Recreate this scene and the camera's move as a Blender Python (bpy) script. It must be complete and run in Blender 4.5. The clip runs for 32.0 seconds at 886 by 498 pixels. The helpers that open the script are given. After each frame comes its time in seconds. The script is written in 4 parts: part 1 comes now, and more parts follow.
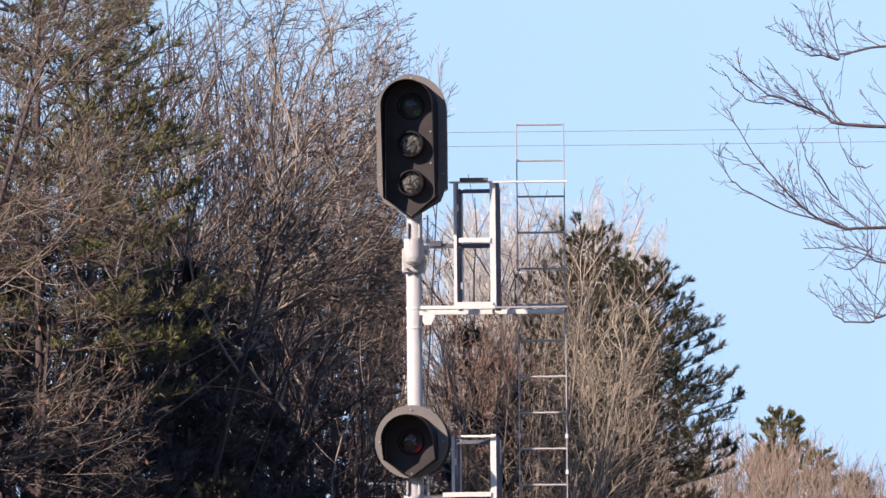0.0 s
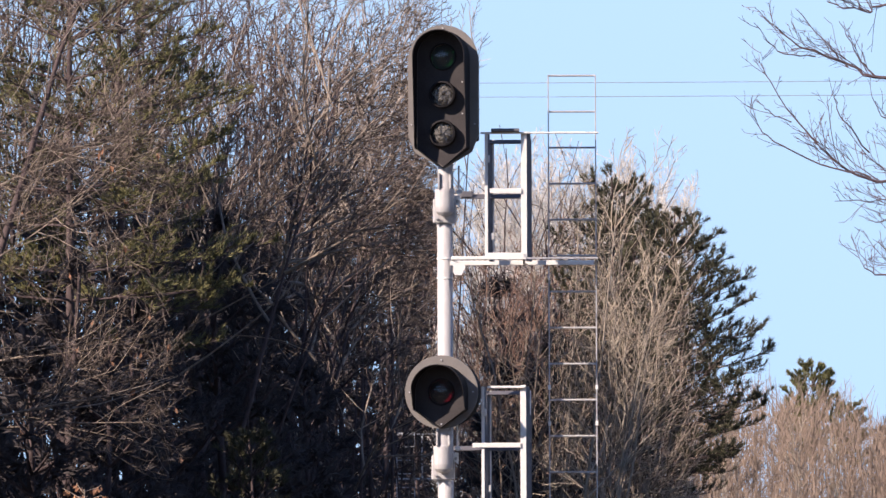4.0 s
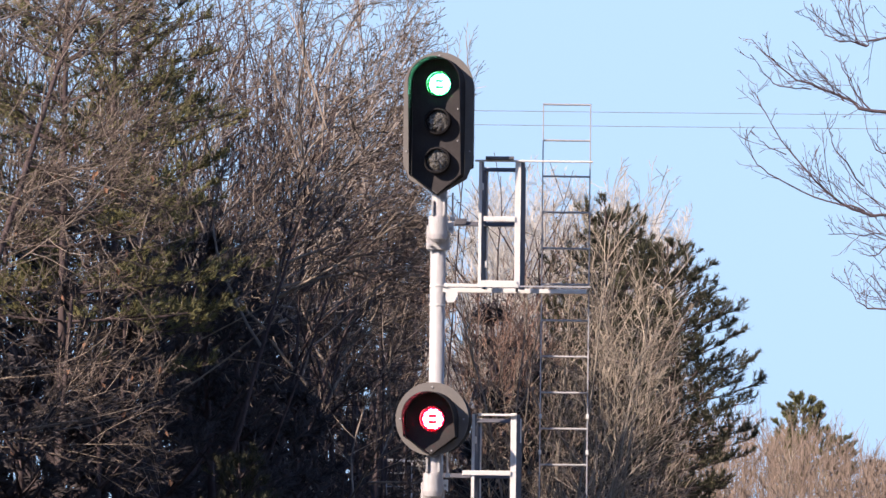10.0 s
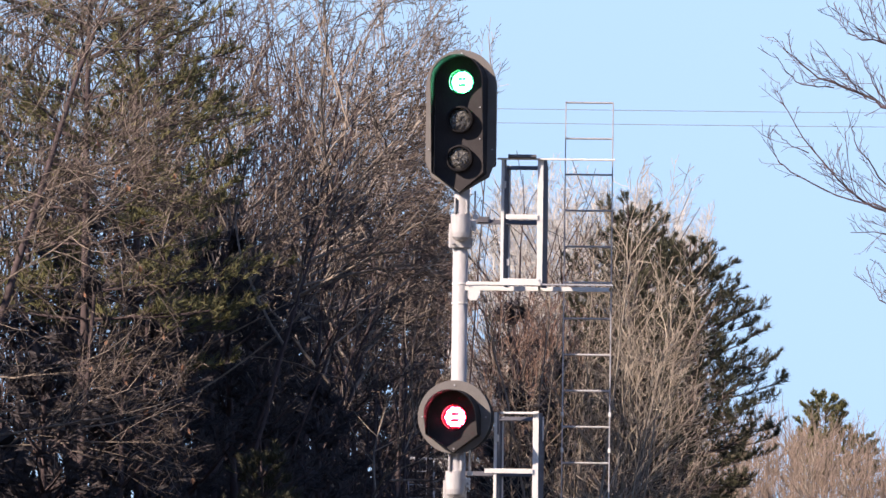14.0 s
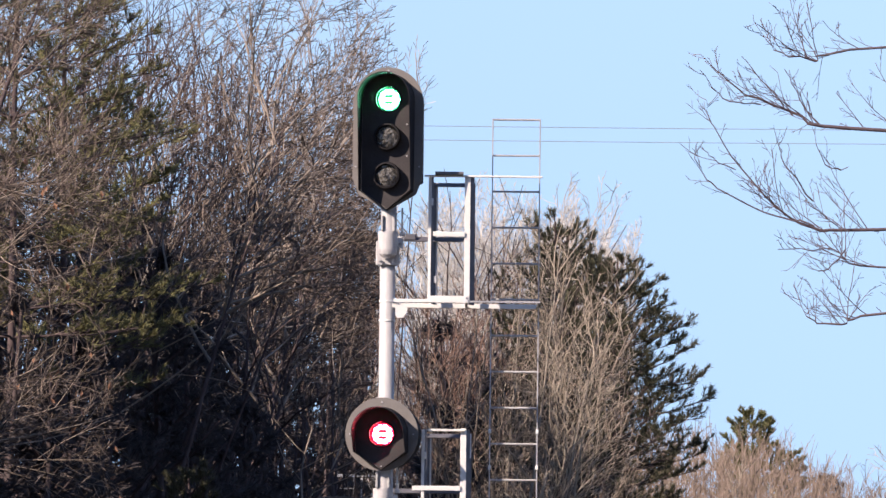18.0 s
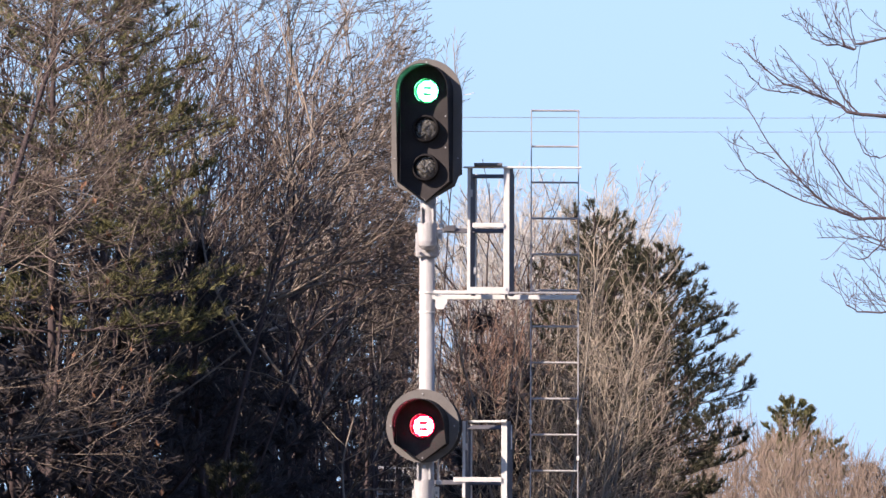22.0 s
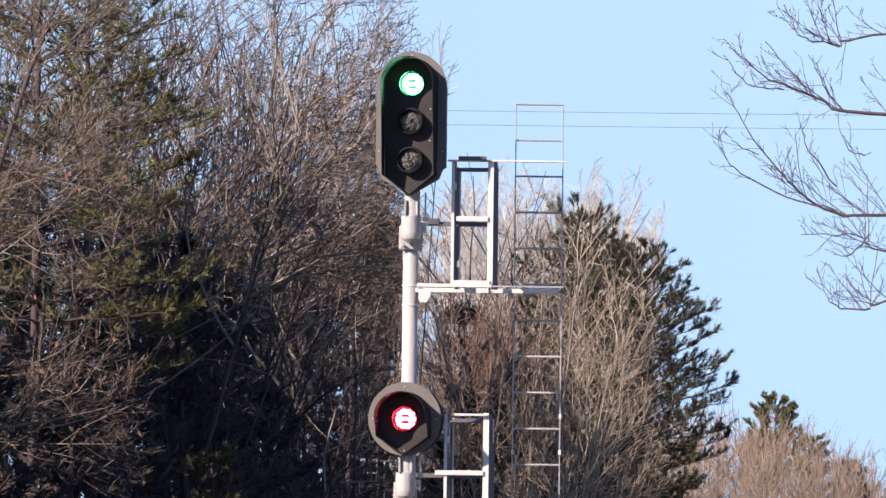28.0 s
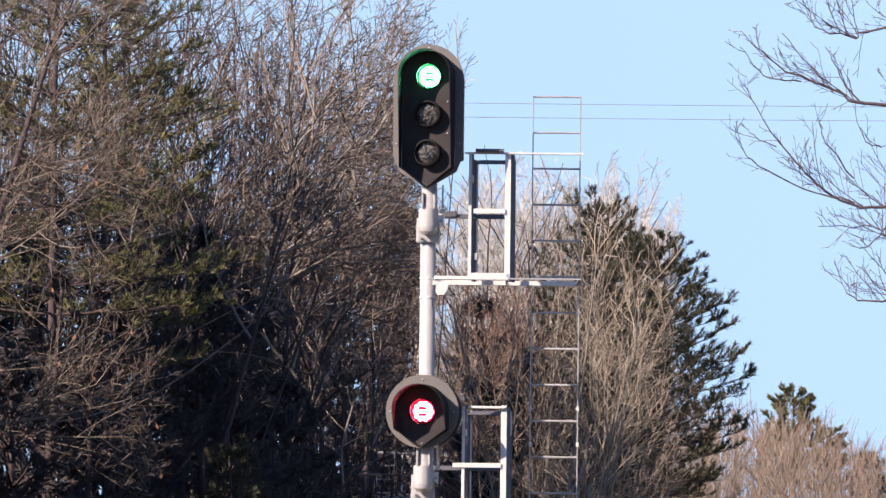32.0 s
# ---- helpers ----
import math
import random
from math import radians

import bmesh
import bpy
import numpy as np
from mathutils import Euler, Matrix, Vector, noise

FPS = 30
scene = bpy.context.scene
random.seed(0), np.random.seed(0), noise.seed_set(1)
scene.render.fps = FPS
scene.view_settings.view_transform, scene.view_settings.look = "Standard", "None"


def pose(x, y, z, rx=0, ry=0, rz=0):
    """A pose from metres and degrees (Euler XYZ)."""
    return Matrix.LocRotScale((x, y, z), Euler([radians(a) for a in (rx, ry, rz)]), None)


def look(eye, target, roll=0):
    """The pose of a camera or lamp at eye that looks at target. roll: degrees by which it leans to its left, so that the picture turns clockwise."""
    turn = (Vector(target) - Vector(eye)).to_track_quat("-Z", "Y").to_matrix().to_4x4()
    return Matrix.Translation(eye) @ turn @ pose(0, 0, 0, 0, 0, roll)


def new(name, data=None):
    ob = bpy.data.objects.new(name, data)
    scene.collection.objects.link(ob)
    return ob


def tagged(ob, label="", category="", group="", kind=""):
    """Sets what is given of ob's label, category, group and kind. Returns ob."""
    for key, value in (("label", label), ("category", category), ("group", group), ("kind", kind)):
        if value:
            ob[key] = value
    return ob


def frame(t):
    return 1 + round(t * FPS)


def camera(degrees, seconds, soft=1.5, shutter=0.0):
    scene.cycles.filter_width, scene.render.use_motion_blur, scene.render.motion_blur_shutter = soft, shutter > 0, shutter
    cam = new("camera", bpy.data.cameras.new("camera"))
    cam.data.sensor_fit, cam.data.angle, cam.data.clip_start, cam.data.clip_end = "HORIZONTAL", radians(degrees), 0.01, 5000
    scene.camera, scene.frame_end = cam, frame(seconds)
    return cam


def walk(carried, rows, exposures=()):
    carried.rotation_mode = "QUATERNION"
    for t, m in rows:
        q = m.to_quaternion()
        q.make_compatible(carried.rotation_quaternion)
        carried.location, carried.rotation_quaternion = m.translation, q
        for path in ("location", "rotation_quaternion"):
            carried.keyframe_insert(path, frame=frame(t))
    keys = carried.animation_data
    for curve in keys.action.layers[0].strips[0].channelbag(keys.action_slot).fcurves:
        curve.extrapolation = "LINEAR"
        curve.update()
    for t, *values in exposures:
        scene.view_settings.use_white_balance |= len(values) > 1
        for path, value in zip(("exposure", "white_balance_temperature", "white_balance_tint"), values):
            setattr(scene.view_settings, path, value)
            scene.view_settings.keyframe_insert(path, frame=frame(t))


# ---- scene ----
# The eye stands still; each row is seconds, pan to the right, tilt up and roll, in degrees.
EYE = 1.7
ROWS = (
    (0.0, 0.1469, 3.3816, -0.548),
    (0.5, 0.1236, 3.3760, -0.578),
    (1.0, -0.0725, 3.3593, -0.652),
    (1.5, -0.0894, 3.3073, -0.490),
    (2.0, -0.0707, 3.1877, -0.469),
    (2.5, -0.0489, 3.1721, -0.548),
    (3.0, 0.0141, 3.2042, -0.725),
    (3.5, -0.0565, 3.0352, -0.553),
    (5.5, 0.1379, 3.1117, 0.576),
    (6.0, 0.2438, 2.9351, 0.470),
    (6.5, 0.1795, 2.9425, 0.227),
    (7.0, -0.0174, 3.0426, 0.309),
    (7.5, -0.1143, 3.0980, 0.360),
    (8.0, 0.0227, 3.0840, 0.306),
    (8.5, 0.0124, 3.1434, 0.490),
    (9.0, 0.0001, 3.2003, 0.481),
    (9.5, 0.0347, 3.2548, 0.539),
    (10.0, -0.0184, 3.2300, 0.683),
    (10.5, -0.0397, 3.2196, 1.076),
    (11.0, 0.0271, 3.1619, 1.035),
    (11.5, 0.0282, 3.1530, 0.856),
    (12.0, 0.1322, 3.1986, 0.805),
    (12.5, 0.2399, 3.2827, 0.962),
    (13.0, 0.1853, 3.2340, 0.961),
    (13.5, -0.0787, 3.2078, 0.834),
    (15.5, -0.1164, 3.2566, 0.549),
    (16.0, 0.0168, 3.2385, 0.539),
    (16.5, 0.0944, 3.2049, 0.667),
    (17.0, 0.1109, 3.2759, 0.552),
    (17.5, 0.2636, 3.3280, 0.640),
    (18.0, 0.3228, 3.3375, 0.627),
    (18.5, 0.0789, 3.1582, 0.693),
    (19.0, 0.0692, 3.1755, 0.405),
    (19.5, 0.0389, 3.2421, 0.427),
    (20.0, 0.0278, 3.2524, 0.431),
    (20.5, 0.0633, 3.2043, 0.463),
    (21.0, 0.0429, 3.2315, 0.260),
    (21.5, 0.0023, 3.2145, 0.306),
    (22.0, 0.0555, 3.2777, 0.190),
    (22.5, 0.0237, 3.3009, 0.294),
    (23.0, 0.0666, 3.1407, 0.342),
    (23.5, 0.0307, 3.1968, 0.273),
    (24.0, 0.0949, 3.1903, 0.262),
    (24.5, 0.1426, 3.2774, 0.303),
    (25.0, 0.1204, 3.2430, 0.398),
    (25.5, 0.0264, 3.2348, 0.385),
    (27.5, 0.2446, 2.9873, 0.632),
    (28.0, 0.1668, 3.2317, 0.721),
    (28.5, 0.0670, 3.2655, 0.952),
    (29.0, 0.1076, 3.1488, 0.787),
    (29.5, 0.0421, 3.1125, 0.781),
    (30.0, 0.1211, 3.0771, 0.735),
    (30.5, 0.0804, 3.2028, 0.924),
    (31.0, -0.0155, 3.1482, 0.788),
    (31.5, -0.0101, 3.2646, 0.696),
    (32.0, 0.0497, 3.1795, 0.631),
)


def aim(pan, tilt, roll):
    return pose(0, 0, EYE, 90 + tilt, 0, -pan) @ pose(0, 0, 0, 0, 0, roll)


cam = camera(6.0, 32.0, soft=1.5)
walk(cam, [(t, aim(p, e, r)) for t, p, e, r in ROWS],
     exposures=[(t, e, 7100, 18) for t, e in ((0.0, 0.60), (1.0, 0.61), (2.0, 0.68), (3.0, 0.67), (6.0, 0.62), (7.0, 0.70), (8.0, 0.70), (10.0, 0.63), (13.0, 0.62), (17.0, 0.63), (18.0, 0.59), (19.0, 0.74), (20.0, 0.65), (25.0, 0.64), (28.0, 0.63), (29.0, 0.68), (30.0, 0.67), (32.0, 0.63))])

# ---- light: a low sun from behind and to the left, clear sky ----
SUN_SIDE, SUN_HEIGHT = 55, 31
to_sun = Vector((-math.sin(radians(SUN_SIDE)) * math.cos(radians(SUN_HEIGHT)),
                 -math.cos(radians(SUN_SIDE)) * math.cos(radians(SUN_HEIGHT)),
                 math.sin(radians(SUN_HEIGHT))))
world = bpy.data.worlds.new("clear_sky")
scene.world = world
world.use_nodes = True
wn = world.node_tree
sky = wn.nodes.new("ShaderNodeTexSky")
sky.sky_type = "NISHITA"
sky.sun_disc = False
sky.sun_elevation = radians(SUN_HEIGHT)
sky.sun_rotation = radians(180 + SUN_SIDE)
sky.air_density, sky.dust_density, sky.ozone_density, sky.altitude = 0.85, 0.0, 2.6, 3000
wn.nodes["Background"].inputs["Strength"].default_value = 0.112
sky_way, split, floor_z, join = (wn.nodes.new(k) for k in ("ShaderNodeTexCoord", "ShaderNodeSeparateXYZ", "ShaderNodeMath", "ShaderNodeCombineXYZ"))
floor_z.operation = "MAXIMUM"
floor_z.inputs[1].default_value = 0.09
wn.links.new(sky_way.outputs["Generated"], split.inputs[0])
wn.links.new(split.outputs["Z"], floor_z.inputs[0])
for axis in ("X", "Y"):
    wn.links.new(split.outputs[axis], join.inputs[axis])
wn.links.new(floor_z.outputs[0], join.inputs["Z"])
wn.links.new(join.outputs[0], sky.inputs["Vector"])
wn.links.new(sky.outputs[0], wn.nodes["Background"].inputs["Color"])
sun = new("sun", bpy.data.lights.new("sun", "SUN"))
sun.data.energy, sun.data.angle, sun.data.color = 5.0, radians(0.5), (1.0, 0.89, 0.77)
sun.matrix_world = look(to_sun * 300, (0, 0, 0))


# ---- materials ----
def nodes_of(name):
    m = bpy.data.materials.new(name)
    m.use_nodes = True
    nt = m.node_tree
    return m, nt, nt.nodes["Principled BSDF"]


def link_mix(nt, fac, a, b):
    mix = nt.nodes.new("ShaderNodeMix")
    mix.data_type = "RGBA"
    if fac is not None:
        nt.links.new(fac, mix.inputs[0])
    for k, c in ((6, a), (7, b)):
        if isinstance(c, tuple):
            mix.inputs[k].default_value = (*c, 1)
        else:
            nt.links.new(c, mix.inputs[k])
    return mix.outputs[2]


def surface(name, dark, light, scale=6.0, rough=0.7, metal=0.0, bump=0.3, stretch=(1, 1, 1), island=0.0, gloss=None, fine=9.0):
    """Two tones mixed by coarse and fine noise, with relief; island: how much single pieces differ."""
    m, nt, b = nodes_of(name)
    co = nt.nodes.new("ShaderNodeTexCoord")
    mp = nt.nodes.new("ShaderNodeMapping")
    mp.inputs["Scale"].default_value = stretch
    nt.links.new(co.outputs["Object"], mp.inputs["Vector"])
    n1, n2 = nt.nodes.new("ShaderNodeTexNoise"), nt.nodes.new("ShaderNodeTexNoise")
    for n, s in ((n1, scale), (n2, scale * fine)):
        n.inputs["Scale"].default_value = s
        n.inputs["Detail"].default_value = 4
        nt.links.new(mp.outputs[0], n.inputs["Vector"])
    add = nt.nodes.new("ShaderNodeMath")
    add.operation = "MULTIPLY_ADD"
    nt.links.new(n2.outputs[0], add.inputs[0])
    add.inputs[1].default_value = 0.45
    half = nt.nodes.new("ShaderNodeMath")
    half.operation = "MULTIPLY"
    nt.links.new(n1.outputs[0], half.inputs[0])
    half.inputs[1].default_value = 0.6
    nt.links.new(half.outputs[0], add.inputs[2])
    fac = add.outputs[0]
    if island:
        geo = nt.nodes.new("ShaderNodeNewGeometry")
        isl = nt.nodes.new("ShaderNodeMath")
        isl.operation = "MULTIPLY_ADD"
        nt.links.new(geo.outputs["Random Per Island"], isl.inputs[0])
        isl.inputs[1].default_value = island
        sub = nt.nodes.new("ShaderNodeMath")
        sub.operation = "SUBTRACT"
        nt.links.new(fac, sub.inputs[0])
        sub.inputs[1].default_value = island / 2
        nt.links.new(sub.outputs[0], isl.inputs[2])
        fac = isl.outputs[0]
    ramp = nt.nodes.new("ShaderNodeMapRange")
    ramp.inputs[1].default_value, ramp.inputs[2].default_value = 0.3, 0.75
    nt.links.new(fac, ramp.inputs[0])
    nt.links.new(link_mix(nt, ramp.outputs[0], dark, light), b.inputs["Base Color"])
    b.inputs["Roughness"].default_value = rough
    b.inputs["Metallic"].default_value = metal
    if gloss is not None:
        b.inputs["Specular IOR Level"].default_value = gloss
    if bump:
        bp = nt.nodes.new("ShaderNodeBump")
        bp.inputs["Strength"].default_value = bump
        bp.inputs["Distance"].default_value = 0.01
        nt.links.new(n2.outputs[0], bp.inputs["Height"])
        nt.links.new(bp.outputs[0], b.inputs["Normal"])
    return m


def glow(name, color, strength):
    m, nt, b = nodes_of(name)
    b.inputs["Base Color"].default_value = (0.02, 0.02, 0.02, 1)
    b.inputs["Emission Color"].default_value = (*color, 1)
    b.inputs["Emission Strength"].default_value = strength
    return m


ALU = surface("silver_paint", (0.76, 0.75, 0.75), (0.88, 0.87, 0.86), 5, 0.5, 0.0, 0.12)
MAST = surface("mast_paint", (0.38, 0.38, 0.4), (0.58, 0.57, 0.59), 4, 0.55, 0.0, 0.2, (1, 1, 0.25))
# dark tone of the junction box, also painted on shaded posts and rails
STEEL_AND_SHADE = surface("dark_steel_and_shade_tone", (0.1, 0.1, 0.12), (0.19, 0.19, 0.22), 9, 0.6, 0.2, 0.1)
# backplate grey darkened to hold the shade inside the hoods
DIAL_SHADE = surface("dial_shade_tone", (0.05, 0.046, 0.05), (0.078, 0.072, 0.076), 7, 0.85, 0, 0.1, gloss=0.05)
GALV = surface("galvanised_steel", (0.42, 0.42, 0.46), (0.6, 0.6, 0.64), 9, 0.5, 0.35, 0.1)
GREY = surface("weathered_grey_paint", (0.145, 0.135, 0.135), (0.21, 0.195, 0.19), 7, 0.7, 0, 0.15)
BLACK = surface("matt_black_paint", (0.018, 0.017, 0.02), (0.03, 0.028, 0.032), 8, 0.85, 0, 0.1, gloss=0.2)
RUBBER = surface("added_vane_black", (0.006, 0.006, 0.006), (0.012, 0.012, 0.013), 20, 0.6, 0, 0.05)
CREAM = surface("cream_paint", (0.66, 0.6, 0.4), (0.82, 0.76, 0.55), 3, 0.55, 0, 0.1)
WIRE = surface("wire", (0.3, 0.33, 0.4), (0.42, 0.45, 0.52), 2, 0.5, 0.4, 0)
CONCRETE = surface("concrete", (0.28, 0.27, 0.25), (0.42, 0.41, 0.38), 5, 0.9, 0, 0.4)
BARK = surface("grey_brown_bark", (0.085, 0.07, 0.06), (0.385, 0.322, 0.278), 3, 0.9, 0, 0.5, (1, 1, 0.35), island=0.9, gloss=0.2)
BARK_GREY = surface("pale_grey_bark", (0.12, 0.102, 0.096), (0.52, 0.455, 0.415), 3, 0.9, 0, 0.5, (1, 1, 0.35), island=0.95, gloss=0.2)
# dark bark with the wood's violet shade mixed into its colour
BARK_AND_SHADE = surface("dark_bark_and_shade_tone", (0.05, 0.038, 0.042), (0.135, 0.104, 0.108), 3, 0.9, 0, 0.5, (1, 1, 0.35), island=0.45, gloss=0.2)
BARK_RED = surface("reddish_twigs", (0.11, 0.07, 0.06), (0.34, 0.228, 0.188), 3, 0.9, 0, 0.4, (1, 1, 0.35), island=0.5, gloss=0.2)
BARK_PALE = surface("pale_bark", (0.2, 0.168, 0.14), (0.52, 0.45, 0.38), 3, 0.9, 0, 0.4, (1, 1, 0.3), island=0.55, gloss=0.2)
TWIG = surface("brown_twigs", (0.07, 0.056, 0.05), (0.255, 0.205, 0.18), 3, 0.9, 0, 0.3, (1, 1, 0.35), island=0.8, gloss=0.2)
BARK_FAR = surface("far_twigs", (0.15, 0.115, 0.096), (0.34, 0.262, 0.216), 2, 0.9, 0, 0, island=0.4, gloss=0.2)
BARK_BRANCH = surface("violet_grey_bark", (0.07, 0.052, 0.064), (0.165, 0.128, 0.146), 4, 0.9, 0, 0.4, island=0.3, gloss=0.2)
NEEDLE = surface("pine_needles", (0.1, 0.102, 0.05), (0.27, 0.255, 0.125), 1.5, 0.7, 0, 0, island=0.5, gloss=0.2)
BARK_WHITE = surface("whitish_bark", (0.38, 0.365, 0.355), (0.7, 0.68, 0.67), 3, 0.9, 0, 0.3, (1, 1, 0.3), island=0.5, gloss=0.2)
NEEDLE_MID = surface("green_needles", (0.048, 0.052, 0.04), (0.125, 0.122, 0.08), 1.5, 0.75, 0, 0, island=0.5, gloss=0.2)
# violet-black tone: the wood's shade is put into the needle colour
NEEDLE_SHADE = surface("shade_tone_needles", (0.044, 0.039, 0.044), (0.088, 0.078, 0.082), 1.5, 0.8, 0, 0, island=0.5, gloss=0.2)
LEAF = surface("dead_leaf", (0.2, 0.09, 0.055), (0.44, 0.24, 0.15), 4, 0.8, 0, 0, island=0.6)
GRASS = surface("dry_grass", (0.05, 0.042, 0.028), (0.12, 0.1, 0.065), 0.6, 0.95, 0, 0.6, gloss=0.1)
GREEN_LIT = glow("lit_green", (0.14, 1.0, 0.6), 60)
GREEN_RIM = glow("lit_green_rim", (0.02, 1.0, 0.42), 4)
GREEN_DIM = glow("dim_green", (0.1, 1.0, 0.6), 0.35)
RED_LIT = glow("lit_red", (1.0, 0.12, 0.2), 60)
RED_RIM = glow("lit_red_rim", (1.0, 0.012, 0.06), 4)
RED_DIM = glow("dim_red", (1.0, 0.05, 0.14), 0.35)


def glass_material(name, tint, haze):
    m, nt, b = nodes_of(name)
    nt.nodes.remove(b)
    tr, gl, mix = (nt.nodes.new(k) for k in ("ShaderNodeBsdfTransparent", "ShaderNodeBsdfGlossy", "ShaderNodeMixShader"))
    gl.inputs["Roughness"].default_value = 0.12
    mix.inputs[0].default_value = 0.06
    nt.links.new(tr.outputs[0], mix.inputs[1])
    nt.links.new(gl.outputs[0], mix.inputs[2])
    hazy, both = nt.nodes.new("ShaderNodeBsdfTranslucent"), nt.nodes.new("ShaderNodeMixShader")
    hazy.inputs[0].default_value = (*tint, 1)
    both.inputs[0].default_value = haze
    nt.links.new(mix.outputs[0], both.inputs[1])
    nt.links.new(hazy.outputs[0], both.inputs[2])
    nt.links.new(both.outputs[0], nt.nodes["Material Output"].inputs[0])
    return m


GLASS_GREEN = glass_material("green_lens_glass", (0.0, 0.9, 0.14), 0.06)
GLASS_RED = glass_material("red_lens_glass", (0.9, 0.0, 0.05), 0.11)
# pale blotches in the dark glass colour stand for sun glints
FACET = surface("moulded_glass_with_glints", (0.006, 0.006, 0.006), (0.5, 0.48, 0.46), 50, 0.06, 0.5, 1.0, fine=2.0)


# ---- mesh tools ----
def part(name, bm, material, parent=None, label=""):
    me = bpy.data.meshes.new(name)
    bm.to_mesh(me)
    bm.free()
    me.materials.append(material)
    ob = new(name, me)
    if parent is not None:
        ob.parent = parent
    return tagged(ob, label)


def thing(name, m, label, category, group="", kind=""):
    ob = new(name)
    ob.empty_display_size = 0.2
    ob.matrix_basis = m
    return tagged(ob, label, category, group, kind)


def add_box(bm, lo, hi, bevel=0.0):
    lo, hi = Vector(lo), Vector(hi)
    r = bmesh.ops.create_cube(bm, size=1)
    for v in r["verts"]:
        v.co = Vector([(a + b) / 2 + c * (b - a) for a, b, c in zip(lo, hi, v.co)])
    if bevel:
        es = list({e for v in r["verts"] for e in v.link_edges})
        bmesh.ops.bevel(bm, geom=es, offset=bevel, segments=1, affect="EDGES")
    return bm


def box(lo, hi, bevel=0.003):
    return add_box(bmesh.new(), lo, hi, bevel)


def add_rod(bm, a, b, r, sides=10, r2=None):
    a, b = Vector(a), Vector(b)
    q = (b - a).to_track_quat("Z", "Y").to_matrix().to_4x4()
    bmesh.ops.create_cone(bm, cap_ends=True, segments=sides, radius1=r, radius2=r if r2 is None else r2, depth=(b - a).length,
                          matrix=Matrix.Translation((a + b) / 2) @ q)
    return bm


def rod(a, b, r, sides=10, r2=None):
    return add_rod(bmesh.new(), a, b, r, sides, r2)


def smooth(ob):
    for p in ob.data.polygons:
        p.use_smooth = True
    return ob


def sweep(pts, r, sides=5):
    """A round wire along points."""
    bm = bmesh.new()
    rings = []
    for p in pts:
        rings.append([bm.verts.new((p.x, p.y + r * math.cos(2 * math.pi * k / sides), p.z + r * math.sin(2 * math.pi * k / sides))) for k in range(sides)])
    for a, b in zip(rings, rings[1:]):
        for k in range(sides):
            bm.faces.new((a[k], a[(k + 1) % sides], b[(k + 1) % sides], b[k]))
    return bm


def spun(profile, sides=28, axis="z", caps=True):
    """A turned shape: profile of (radius, height)."""
    bm = bmesh.new()
    rings = []
    for r, h in profile:
        ring = []
        for k in range(sides):
            a = 2 * math.pi * k / sides
            c, s = r * math.cos(a), r * math.sin(a)
            ring.append(bm.verts.new((c, s, h) if axis == "z" else (c, h, s)))
        rings.append(ring)
    for ra, rb in zip(rings, rings[1:]):
        for k in range(sides):
            bm.faces.new((ra[k], ra[(k + 1) % sides], rb[(k + 1) % sides], rb[k]))
    for ring in (rings[0], rings[-1]):
        if caps and (ring[0].co - ring[sides // 2].co).length > 1e-4:
            bm.faces.new(ring)
    bmesh.ops.recalc_face_normals(bm, faces=bm.faces)
    return bm


def plate(outline, holes, y0, y1):
    """A flat plate in x and z with holes, from y0 to y1."""
    bm = bmesh.new()
    edges = []
    for loop in [outline] + holes:
        vs = [bm.verts.new((x, y0, z)) for x, z in loop]
        edges += [bm.edges.new((vs[k], vs[(k + 1) % len(vs)])) for k in range(len(vs))]
    bmesh.ops.triangle_fill(bm, edges=edges, use_beauty=True)
    r = bmesh.ops.extrude_face_region(bm, geom=list(bm.faces))
    for v in r["geom"]:
        if isinstance(v, bmesh.types.BMVert):
            v.co.y = y1
    bmesh.ops.recalc_face_normals(bm, faces=bm.faces)
    return bm


def tunnel(front, back, y0, y1, wall, slope=None):
    """A thin-walled hood between two outlines of equal count; below the height slope it is cut back."""
    bm = bmesh.new()
    n = len(front)

    def ring(loop, y, inset):
        cx, cz = sum(p[0] for p in loop) / n, sum(p[1] for p in loop) / n
        out = []
        low, high = min(p[1] for p in loop), slope
        for x, z in loop:
            d = Vector((x - cx, z - cz))
            d -= d.normalized() * inset
            f = 1.0 if y == y1 or high is None else min(1.0, 0.16 + 0.84 * (z - low) / (high - low))
            out.append(bm.verts.new((cx + d.x, y1 + (y - y1) * f, cz + d.y)))
        return out
    rings = [ring(back, y1, 0), ring(front, y0, 0), ring(front, y0, wall), ring(back, y1, wall)]
    for ra, rb in zip(rings, rings[1:] + rings[:1]):
        for k in range(n):
            bm.faces.new((ra[k], ra[(k + 1) % n], rb[(k + 1) % n], rb[k]))
    bmesh.ops.recalc_face_normals(bm, faces=bm.faces)
    return bm


def circle(r, cx=0.0, cz=0.0, n=36):
    return [(cx + r * math.cos(2 * math.pi * k / n), cz + r * math.sin(2 * math.pi * k / n)) for k in range(n)]


def arch(half, top, corner, tip, n=20, tip_x=0.0, chamfer=False):
    """A round-topped outline with a pointed foot: half width, heights of top, lower corners and tip."""
    zc = top - half
    pts = [(half * math.cos(math.pi * k / n), zc + half * math.sin(math.pi * k / n)) for k in range(n + 1)]
    if chamfer:
        return pts + [(-half, corner + 0.1), (-half + 0.055, corner - 0.04), (tip_x, tip), (half - 0.055, corner - 0.04), (half, corner + 0.1)]
    return pts + [(-half, corner), (tip_x, tip), (half, corner)]


